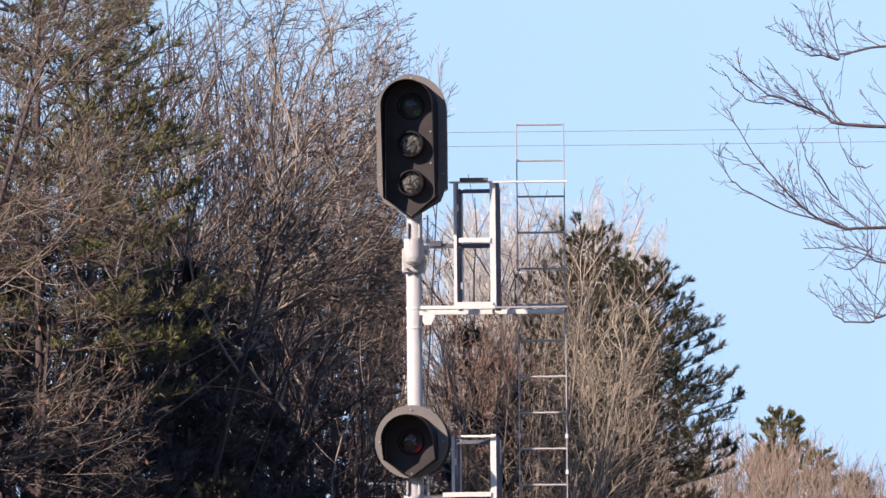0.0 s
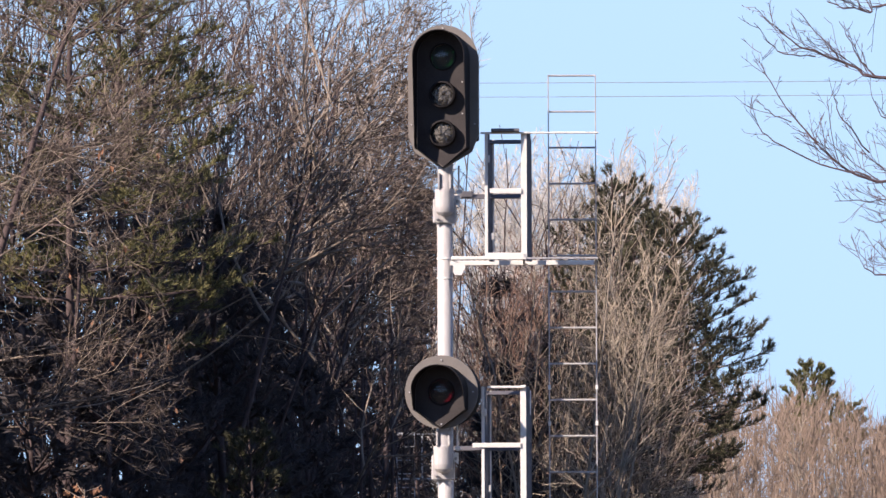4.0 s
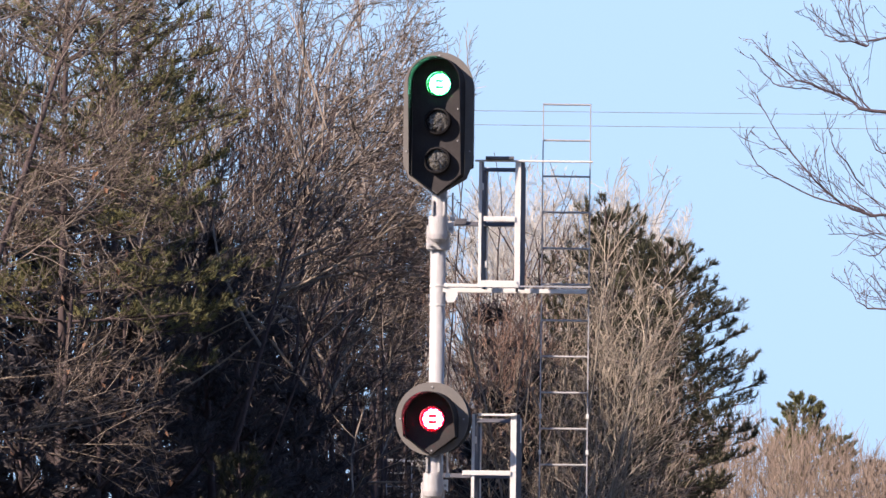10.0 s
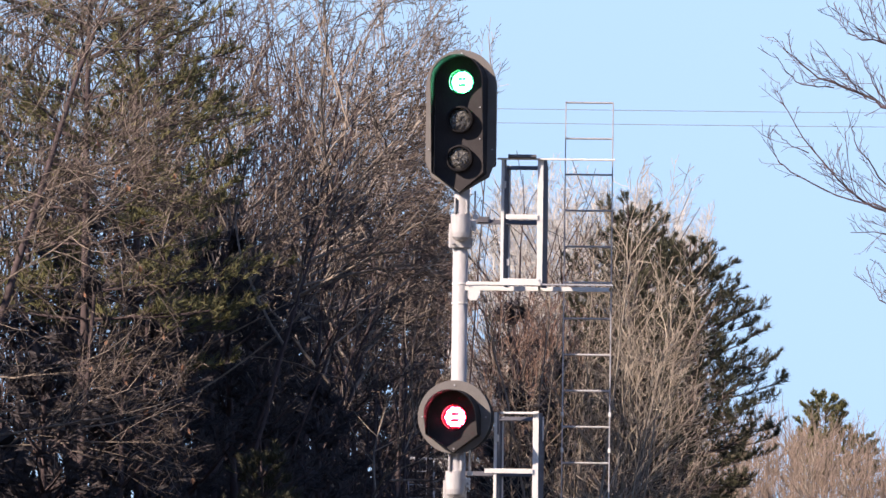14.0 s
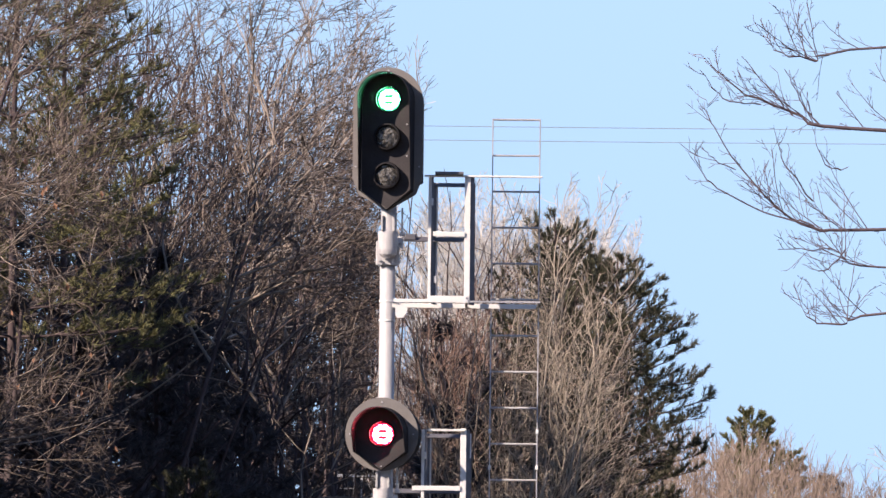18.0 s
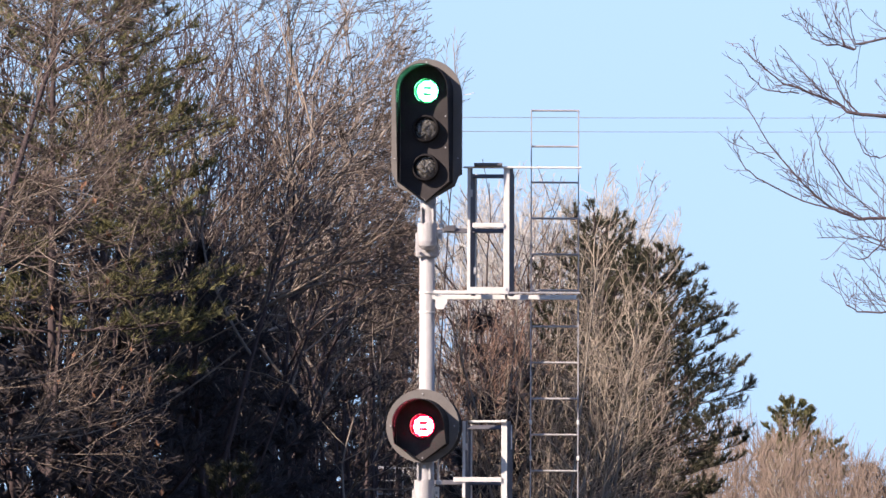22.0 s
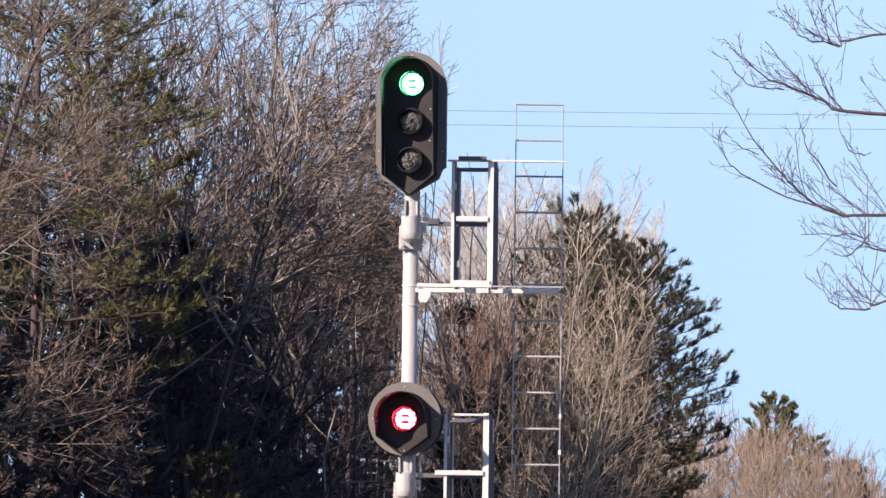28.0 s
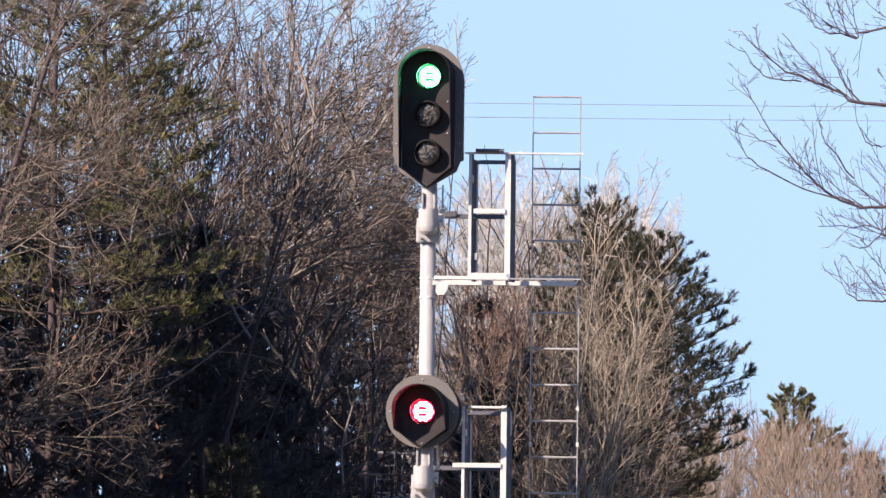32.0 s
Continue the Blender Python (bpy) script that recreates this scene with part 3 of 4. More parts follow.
def bare_tree(x, y, height, spec, seed, bark, twig, label, lean=(0, 0), r=0.11, stems=1, limb=(0.25, 1.0), group="", fan=None, bounds=None, bow=0.0, single=True, stem=None):
    """A leafless tree: one or more stems, its limbs as parts, and a crown of twigs."""
    rng = random.Random(seed)
    TRIM[:] = (bounds[0] * y - x, bounds[1] * y - x) if bounds else (-99.0, 99.0)
    t = thing("bare_tree", pose(x, y, -0.05), label, "tree", group)
    crown, joined = Tubes(), Tubes()
    for s in range(stems):
        a = rng.uniform(0, 6.28)
        tilt = 0.03 if stems == 1 else rng.uniform(0.05, spec.get("fan", 0.22))
        d = Vector((math.cos(a) * tilt + lean[0], math.sin(a) * tilt + lean[1], 1))
        if fan:
            d = Vector((fan[0] + (fan[1] - fan[0]) * (s + rng.random()) / stems, rng.uniform(-0.1, 0.1), 1))
        h = height * (1 if s == 0 else rng.uniform(spec.get("even", 0.82), 1.0))
        pts = arc(rng, Vector((0.05 * s * math.cos(a), 0.05 * s * math.sin(a), 0)), d, h, 16, spec["sway"], spec["kink"] * 0.6, 0.15, Vector((bow, 0, 0)))
        kept = [q for q in pts if TRIM[0] - 0.3 < q.x < TRIM[1] + 0.3]
        pts = pts[:max(4, len(kept))]
        rr = r if s == 0 else r * rng.uniform(0.5, 0.9)
        trunk = Tubes()
        trunk.add(pts, rr, 0.006, 7)
        trunk.done("trunk" if stems == 1 else "stem", stem or bark, t, soft=True)
        limbs = spec["limbs"]
        for k in range(limbs):
            g = (k + rng.random()) / limbs
            f = limb[0] + (limb[1] - limb[0]) * g
            q, tt = along(pts, min(f, 0.999))
            ln = spec["limb_len"] * rng.uniform(0.7, 1.15) * (1.2 - spec.get("taper", 0.75) * f)
            low, high = spec["limb_angle"]
            ang = radians(low + (high - low) * g + rng.uniform(-12, 12))
            limb_mesh = Tubes() if single else joined
            sprout(crown, rng, q, off(rng, tt, ang), ln, max(spec.get("least", 0.011), rr * spec["stout"] * (1.1 - 0.8 * f)), 0, spec, limb_mesh)
            if single and limb_mesh.v:
                limb_mesh.done("limb", bark, t, soft=True)
    TRIM[:] = (-99.0, 99.0)
    if joined.v:
        tagged(joined.done("limbwork", bark, t, soft=True), kind="stuff")
    tagged(crown.done("crown", twig, t, "fine bare twigs"), kind="stuff")
    return t


def pine(x, y, height, radius, crown_from, seed, needles, label, tufts=5, whorls=16, lean=0.0, blade=0.13, top_r=0.15, group="", count=9, width=0.008, plain=False):
    """A pine: trunk, whorls of upswept boughs, and tufts of needles."""
    rng = random.Random(seed)
    t = thing("pine_tree", pose(x, y, -0.05), label, "tree", group)
    trunk, boughs, crown = Tubes(), Tubes(), Tubes()
    pts = course(rng, Vector((0, 0, 0)), Vector((lean, 0, 1)), height, 12, 0.012, 0.01)
    trunk.add(pts, 0.011 * height, 0.02, 8)
    for w in range(whorls):
        f = (w + rng.uniform(0, 0.7)) / whorls
        z = crown_from + (1 - crown_from) * f
        q, _ = along(pts, min(z, 0.999))
        reach = (radius * (1 - f) ** 0.8 + top_r)
        for k in range(rng.randint(5, 7)):
            a = rng.uniform(0, 6.28)
            ln = reach * rng.uniform(0.6, 1.12)
            bp = course(rng, q, Vector((math.cos(a), math.sin(a), 0.05 + 0.7 * f)), ln, 3 if plain else 6, 0.06, 0.1)
            boughs.add(bp, 0.02 + 0.008 * ln, 0.005, 3)
            n_side = max(3, int(ln * tufts))
            for j in range(n_side):
                g = 0.25 + 0.75 * (j + rng.random()) / n_side
                p, d = along(bp, min(g, 0.999))
                sd = off(rng, d, radians(rng.uniform(25, 65)))
                sd.z = abs(sd.z) * 0.6 + 0.1
                sl = rng.uniform(0.15, 0.4) * (0.5 + 0.5 * ln / max(radius, 0.3))
                sp = course(rng, p, sd, sl, 2, 0.05, 0.08)
                if not plain:
                    boughs.add(sp, 0.006, 0.004, 3)
                for g2 in (0.45, 0.75, 1.0):
                    c, dd = along(sp, g2 * 0.999)
                    for _ in range(count):
                        nd = (dd * 0.9 + jitter(rng, 0.55)).normalized()
                        crown.blade(c, nd * blade * rng.uniform(0.7, 1.1), nd.orthogonal().normalized(), width)
    trunk.done("trunk", BARK_AND_SHADE, t, soft=True)
    tagged(boughs.done("branchwork", BARK_AND_SHADE, t), kind="stuff")
    tagged(crown.done("crown", needles, t), kind="stuff")
    return t


def soft_pine(x, y, height, profile, seed, needles, label, whorls=14, per=5, spray=9.0, blade=0.1, count=9, width=0.004, droop=0.0, rise=0.55, dead=0.0):
    """A long-needled pine: tiers of level boughs whose ends sweep up into brushes of needles. profile: (height, reach) pairs from below."""
    rng = random.Random(seed)
    t = thing("pine_tree", pose(x, y, -0.05), label, "tree")
    crown, bare = Tubes(), Tubes()
    trunk = Tubes()
    pts = course(rng, Vector((0, 0, 0)), Vector((0, 0, 1)), height, 14, 0.01, 0.01)
    trunk.add(pts, 0.0075 * height, 0.012, 9)
    trunk.done("trunk", BARK_AND_SHADE, t, soft=True)
    hs, rs = [h for h, _ in profile], [r for _, r in profile]
    for w in range(whorls):
        z = hs[0] + (hs[-1] - hs[0]) * (w + rng.uniform(-0.15, 0.15)) / whorls
        z = max(z, hs[0])
        q, _ = along(pts, min(z / height, 0.995))
        reach = float(np.interp(z, hs, rs))
        high = (z - hs[0]) / (hs[-1] - hs[0])
        start = rng.uniform(0, 6.28)
        for k in range(per):
            a = start + 6.283 * (k + rng.uniform(-0.25, 0.25)) / per
            ln = reach * rng.uniform(0.72, 1.1)
            bp = arc(rng, q, Vector((math.cos(a), math.sin(a), 0.6 * high - droop * (1 - high))), ln, 8, 0.25, 0.03, rise)
            bough = Tubes()
            bough.add(bp, 0.008 + 0.005 * ln, 0.004, 5)
            for j in range(max(5, int(ln * spray))):
                g = min(0.999, 0.22 + 0.78 * rng.random() ** 0.8)
                p, d = along(bp, g)
                sd = off(rng, d, radians(rng.uniform(25, 60)))
                sd.z = sd.z * 0.35 + 0.12
                sl = rng.uniform(0.2, 0.5) * (0.35 + 0.4 * ln) * (1.25 - 0.7 * g)
                sp = arc(rng, p, sd, sl, 4, 0.3, 0.05, rise + 0.25)
                (bough if rng.random() < 0.7 else bare).add(sp, 0.006, 0.003, 3)
                if rng.random() < dead * (1 - g):
                    for _ in range(4):
                        c, dd = along(sp, rng.uniform(0.2, 0.95))
                        bare.add(arc(rng, c, off(rng, dd, 0.7), rng.uniform(0.1, 0.3), 2, 0.3, 0.05, 0.2), 0.0035, 0.002, 3)
                    continue
                for g2 in (0.4, 0.6, 0.8, 0.93, 1.0):
                    c, dd = along(sp, g2 * 0.999)
                    for _ in range(count):
                        nd = (dd * 0.8 + jitter(rng, 0.45) + Vector((0, 0, 0.25))).normalized()
                        crown.blade(c, nd * blade * rng.uniform(0.7, 1.15), off(rng, nd, math.pi / 2), width)
            bough.done("bough", BARK_AND_SHADE, t, soft=True)
    if bare.v:
        tagged(bare.done("dry_brush", BARK, t, "dry bare brown side twigs"), kind="stuff")
    tagged(crown.done("crown", needles, t, "soft tufts of long needles"), kind="stuff")
    return t


SPREADING = dict(sway=0.15, taper=0.4, limbs=17, limb_len=3.6, limb_angle=(88, 46), kids=(10, 6, 4), levels=3, angle=(22, 60), ratio=(0.26, 0.5), up=(0.2, 0.18, 0.12, 0.05), curl=0.5, kink=0.06, fine=0.0029, lean=Vector((0.24, -0.06, 0)), stout=0.22)
RISING = dict(sway=0.4, taper=0.55, limbs=9, limb_len=4.3, limb_angle=(58, 36), kids=(8, 5, 3), levels=3, angle=(22, 60), ratio=(0.25, 0.5), up=(0.22, 0.2, 0.12, 0.05), curl=0.6, kink=0.085, fine=0.0034, lean=Vector((0.4, -0.05, 0)), stout=0.75)
THICK = dict(RISING, sway=0.3, taper=0.75, limb_angle=(62, 28), limbs=8, limb_len=2.8, kids=(7, 4, 3), fine=0.0042, lean=Vector((0.1, 0, 0)))
SPARSE = dict(sway=0.12, limbs=8, limb_len=2.7, limb_angle=(34, 16), kids=(6, 4), levels=2, angle=(20, 45), ratio=(0.3, 0.55), up=(0.3, 0.2, 0.1), curl=0.4, kink=0.06, fine=0.0036, stout=0.5)
BRUSH = dict(sway=0.3, limbs=9, limb_len=2.3, limb_angle=(46, 24), kids=(6, 4), levels=2, segs=(7, 4, 2), angle=(20, 55), ratio=(0.34, 0.6), up=(0.15, 0.15, 0.1), curl=0.55, kink=0.08, fine=0.0038, fan=0.26, stout=0.62, lean=Vector((0.12, 0, 0)))
PLUME = dict(sway=0.1, taper=0.6, limbs=16, limb_len=1.35, limb_angle=(40, 20), kids=(8, 4), levels=2, angle=(18, 50), ratio=(0.36, 0.6), up=(0.25, 0.2, 0.1), curl=0.4, kink=0.07, fine=0.004, stout=0.36, least=0.006, even=0.92, segs=(5, 3, 2))


def leaf_mesh():
    me = bpy.data.meshes.new("dead_leaf")
    tb = Tubes()
    tb.leaf(Vector((0, 0, 0)), Vector((0, 0, -0.085)), Vector((1, 0, 0)), 0.024)
    tb.leaf(Vector((0, 0, -0.02)), Vector((0.03, 0.01, -0.06)), Vector((0, 1, 0)), 0.016)
    me.from_pydata(tb.v, [], tb.f)
    me.materials.append(LEAF)
    return me


LEAF_MESH = leaf_mesh()


def hang_leaves(tree, seed):
    """The last few withered leaves that still hang from the twigs."""
    rng = random.Random(seed + 500)
    picks = [p for p, _ in TIPS if 4.2 < p.z < 7.5]
    for p in rng.sample(picks, min(18, len(picks))):
        ob = new("dead_leaf", LEAF_MESH)
        ob.parent = tree
        ob.matrix_basis = pose(*p, rng.uniform(-40, 40), rng.uniform(-40, 40), rng.uniform(0, 360))


def leafy_spray(x, y, z, seed):
    """A low oak shoot that has kept a bunch of its red-brown leaves."""
    rng = random.Random(seed)
    t = thing("oak_sapling", pose(x, y, 0), "low oak shoot with a bunch of withered red-brown leaves", "sapling")
    stem = Tubes()
    pts = arc(rng, Vector((0, 0, -0.05)), Vector((0.02, 0, 1)), z, 9, 0.15, 0.03, 0.1)
    stem.add(pts, 0.022, 0.006, 6)
    stem.done("stem", BARK, t, soft=True)
    for k in range(7):
        q, d = along(pts, rng.uniform(0.93, 0.999))
        twig = Tubes()
        tp = arc(rng, q, Vector((rng.uniform(-1, 1), rng.uniform(-0.6, 0.6), 0.25)), rng.uniform(0.14, 0.3), 3, 0.3, 0.05, 0.1)
        twig.add(tp, 0.005, 0.003, 4)
        branch = twig.done("twig", BARK, t, soft=True)
        for _ in range(7):
            p, _d = along(tp, rng.uniform(0.2, 0.999))
            ob = new("dead_leaf", LEAF_MESH)
            ob.parent = branch
            ob.matrix_basis = pose(*p, rng.uniform(-50, 50), rng.uniform(-50, 50), rng.uniform(0, 360)) @ Matrix.Scale(0.75, 4)


def build_trees():
    # the big spreading trees at the wood's edge
    for bearing, y, h, seed, lean in ((-0.0690, 80, 11.0, 1, -0.03), (-0.0655, 83, 11.6, 2, -0.02), (-0.0640, 86, 11.4, 3, -0.03), (-0.0615, 89, 12.0, 4, -0.02)):
        del TIPS[:]
        tree = bare_tree(bearing * y, y, h, SPREADING, seed, BARK, TWIG, "spreading bare tree with grey-brown drooping limbs at the wood's edge", (lean, 0), 0.08, limb=(0.36, 0.98), bounds=(-0.2, -0.0350), stem=BARK_AND_SHADE)
        hang_leaves(tree, seed)
    leafy_spray(-3.36, 78, 3.7, 41)
    # bare trees behind them, on stems that fork and lean towards the line
    for bearing, y, h, seed, stems, fan, low in ((-0.0370, 96, 11.2, 11, 2, (0.0, 0.1), 0.5), (-0.0325, 100, 11.6, 12, 2, (0.0, 0.12), 0.5), (-0.0285, 104, 11.3, 13, 2, (0.0, 0.12), 0.48), (-0.0240, 107, 11.0, 14, 2, (-0.02, 0.12), 0.48),
                                                 (-0.0430, 106, 12.4, 15, 2, (-0.02, 0.12), 0.5), (-0.0375, 114, 12.6, 16, 3, (-0.02, 0.1), 0.5), (-0.0310, 118, 12.4, 17, 3, (-0.04, 0.1), 0.5), (-0.0245, 122, 12.2, 20, 3, (-0.04, 0.1), 0.48), (-0.0200, 113, 11.0, 25, 2, (-0.02, 0.1), 0.48)):
        # stems take the bark that has the wood's shade in its colour
        bare_tree(bearing * y, y, h * 0.84, RISING, seed, BARK_GREY if seed % 3 == 0 else BARK_AND_SHADE if seed in (13, 16, 20) else BARK, TWIG, "bare deciduous tree with grey upswept limbs", (0, 0), 0.05, stems, (low + 0.16, 1.0), fan=fan, bounds=(-0.2, -0.0042), bow=0.2, stem=BARK_AND_SHADE)
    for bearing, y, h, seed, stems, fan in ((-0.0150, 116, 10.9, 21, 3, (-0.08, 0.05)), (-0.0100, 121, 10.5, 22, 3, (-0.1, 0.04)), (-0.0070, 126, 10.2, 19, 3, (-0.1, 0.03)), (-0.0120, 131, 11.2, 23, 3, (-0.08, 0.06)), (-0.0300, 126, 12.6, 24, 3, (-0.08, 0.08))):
        bare_tree(bearing * y, y, h, THICK, seed, BARK_AND_SHADE, TWIG if seed % 2 else BARK, "bare deciduous tree with grey upswept limbs", (0, 0), 0.048, stems, (0.6, 1.0), fan=fan, bounds=(-0.2, -0.0055))
    bare_tree(-0.0045 * 118, 118, 11.9, SPARSE, 26, BARK_GREY, BARK_GREY, "slim bare tree with a few pale top twigs", (0, 0), 0.032, 3, (0.8, 1.0), fan=(0.02, 0.09), stem=BARK_AND_SHADE)
    # pines among them
    soft_pine(-0.0455 * 91, 91, 11.4, ((6.0, 1.6), (7.6, 1.7), (9.0, 1.6), (10.4, 1.2), (11.3, 0.5)), 21, NEEDLE, "green pine among bare trees at the wood's edge", 13, 6, spray=12, blade=0.1, count=8, width=0.005, rise=0.2, dead=0.3)
    soft_pine(-0.0385 * 94, 94, 11.0, ((5.6, 1.3), (7.0, 1.6), (8.4, 1.4), (9.8, 1.0), (10.8, 0.4)), 22, NEEDLE, "green pine among bare trees at the wood's edge", 13, 6, spray=12, blade=0.1, count=8, width=0.005, rise=0.2, dead=0.3)
    # the wood goes on unseen to the left: evergreens added to shade its depth
    for k in range(24):
        rng = random.Random(300 + k)
        y = 90 + 2.0 * k
        x = -0.0524 * y - (4.4 if k % 2 else 7.4) - rng.uniform(0, 1.0)
        pine(x, y, rng.uniform(13.8, 14.8) - (1.6 if k < 9 else 0.0), 3.0, 0.1, 300 + k, NEEDLE_SHADE, "unseen evergreen added to shade the wood's depth", 2, 11, blade=0.8, count=4, width=0.26, top_r=1.6, plain=True)
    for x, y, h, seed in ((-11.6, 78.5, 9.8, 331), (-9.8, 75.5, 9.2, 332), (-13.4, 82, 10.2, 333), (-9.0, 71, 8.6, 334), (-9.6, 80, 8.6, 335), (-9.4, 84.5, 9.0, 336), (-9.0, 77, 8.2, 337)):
        pine(x, y, h, 2.6, 0.1, seed, NEEDLE_SHADE, "unseen evergreen added to shade the wood's depth", 2, 11, blade=0.6, count=7, width=0.14, top_r=0.6, plain=True)
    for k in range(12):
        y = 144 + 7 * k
        pine(-0.0524 * y - 5.5 - 1.5 * (k % 2), y, 18.0, 4.2, 0.1, 350 + k, NEEDLE_SHADE, "unseen evergreen added to shade the wood's depth", 1.5, 11, blade=1.0, count=3, width=0.4, top_r=1.8, plain=True)
    # evergreens inside the wood, its shade in their needle tone; hidden ones block sun
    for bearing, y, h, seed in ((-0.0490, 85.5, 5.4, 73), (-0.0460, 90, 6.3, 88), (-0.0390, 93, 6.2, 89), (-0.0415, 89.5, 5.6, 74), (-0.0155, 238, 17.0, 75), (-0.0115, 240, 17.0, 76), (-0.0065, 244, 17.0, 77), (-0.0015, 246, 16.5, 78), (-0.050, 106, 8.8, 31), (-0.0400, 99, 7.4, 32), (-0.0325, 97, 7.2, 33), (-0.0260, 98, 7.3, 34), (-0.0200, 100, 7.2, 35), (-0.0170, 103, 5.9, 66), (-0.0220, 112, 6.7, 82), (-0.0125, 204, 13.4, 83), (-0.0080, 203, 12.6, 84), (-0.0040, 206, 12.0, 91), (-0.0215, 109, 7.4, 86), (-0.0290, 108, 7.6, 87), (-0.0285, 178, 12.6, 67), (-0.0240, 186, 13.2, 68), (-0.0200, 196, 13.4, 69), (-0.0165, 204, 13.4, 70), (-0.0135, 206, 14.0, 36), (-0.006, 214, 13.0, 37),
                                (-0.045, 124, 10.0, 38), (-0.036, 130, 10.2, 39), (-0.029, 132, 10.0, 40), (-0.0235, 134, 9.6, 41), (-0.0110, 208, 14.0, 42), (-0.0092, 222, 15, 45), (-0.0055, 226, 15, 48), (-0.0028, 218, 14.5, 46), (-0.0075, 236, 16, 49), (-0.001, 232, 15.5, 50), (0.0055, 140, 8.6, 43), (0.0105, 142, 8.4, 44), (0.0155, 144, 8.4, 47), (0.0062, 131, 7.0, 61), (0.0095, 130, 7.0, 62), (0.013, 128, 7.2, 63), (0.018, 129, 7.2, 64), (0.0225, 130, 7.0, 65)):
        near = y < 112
        pine(bearing * y, y, h, 2.2 * h / 9, 0.1, seed, NEEDLE_SHADE, "evergreen deep in the wood with shade in its needle tone", 6 if near else 4, 14, blade=0.16 if near else 0.23, count=7 if near else 5, width=0.015 if near else 0.022, plain=True)
    soft_pine(-0.0217 * 94, 94, 4.9, ((2.2, 0.6), (3.6, 0.6), (4.8, 0.2)), 90, NEEDLE_MID, "young green pine in the wood's shade", 9, 6, spray=10, count=7, width=0.006)
    # sunlit brushy trees behind the ladder
    for bearing, y, h, seed, stems, fan, low in ((0.0055, 129, 7.9, 55, 4, (-0.06, 0.1), 0.42), (0.0065, 125, 8.0, 51, 5, (-0.06, 0.2), 0.42), (0.0075, 121, 8.4, 52, 5, (-0.02, 0.28), 0.42), (0.0065, 118, 8.6, 53, 5, (0.1, 0.38), 0.46), (0.0085, 122, 8.8, 54, 5, (0.06, 0.38), 0.46), (0.0110, 117, 8.8, 56, 5, (0.06, 0.36), 0.48), (0.0140, 121, 8.7, 57, 5, (0.0, 0.3), 0.5)):
        bare_tree(bearing * y, y, h, BRUSH, seed, BARK if seed < 54 or seed == 55 else BARK_PALE, BARK_RED if seed in (51, 55) else BARK if seed in (52, 53) else BARK_PALE, "sunlit many-stemmed bare tree with pale upright limbs", (0, 0), 0.036, stems, (low, 1.0), fan=fan, bounds=(0.001, 0.026), bow=0.1)
    for bearing, y, h, seed in ((0.0012, 139, 9.0, 91), (0.0030, 134, 8.4, 93), (0.0055, 136, 8.5, 58), (0.0095, 134, 8.6, 59), (0.0160, 137, 8.8, 60)):
        bare_tree(bearing * y, y, h, BRUSH, seed, BARK_RED, BARK_RED, "reddish twiggy thicket of bare saplings", (0, 0), 0.04, 4, (0.45, 1.0), fan=(-0.05, 0.1), bounds=(-0.002, 0.0265))
    for bearing, y, h, seed in ((0.0015, 157, 11.4, 70), (0.0042, 154, 11.4, 64), (0.0072, 158, 11.7, 61), (0.0105, 156, 11.7, 65), (0.0138, 160, 12.1, 62), (0.0165, 155, 11.7, 67), (0.0190, 162, 12.3, 66), (0.0210, 158, 11.8, 63), (0.0088, 164, 12.1, 68), (0.0176, 166, 12.5, 69), (0.0232, 160, 11.7, 71), (0.0250, 157, 11.1, 72)):
        bare_tree(bearing * y, y, h - 0.3, PLUME, seed, BARK_WHITE, BARK_WHITE, "tall whitish bare tree behind the brush", (0, 0), 0.028, 6, (0.64, 1.0), fan=(-0.07, 0.03 if seed in (63, 71, 72) else 0.07), bounds=(-0.001, 0.0272), single=False)
    # the pine that ends the wood
    soft_pine(0.0205 * 124, 124, 9.4, ((5.4, 1.2), (6.6, 1.3), (8.0, 1.0), (9.3, 0.45)), 75, NEEDLE_MID, "dark green pine at the end of the wood", 12, 6, spray=13, count=8, width=0.006)
    soft_pine(0.0262 * 129, 129, 9.3, ((5.2, 0.9), (5.7, 1.45), (6.4, 1.6), (7.3, 1.35), (8.2, 0.95), (9.2, 0.3)), 71, NEEDLE_MID, "dark green pine at the end of the wood", 17, 8, spray=14, count=8, width=0.006, droop=0.1, rise=0.3, dead=0.5)
    soft_pine(0.0215 * 138, 138, 10.2, ((5.0, 1.6), (6.6, 1.7), (8.4, 1.2), (10.1, 0.4)), 72, NEEDLE_MID, "dark green pine at the end of the wood", 14, 6, spray=13, count=8, width=0.006)


build_trees()


def far_crest(bearing):
    """How high the far woods rise, as a slope from the eye, along their length."""
    return float(np.interp(bearing, (0.022, 0.034, 0.041, 0.05, 0.062), (0.0345, 0.0358, 0.0362, 0.0325, 0.0278)))


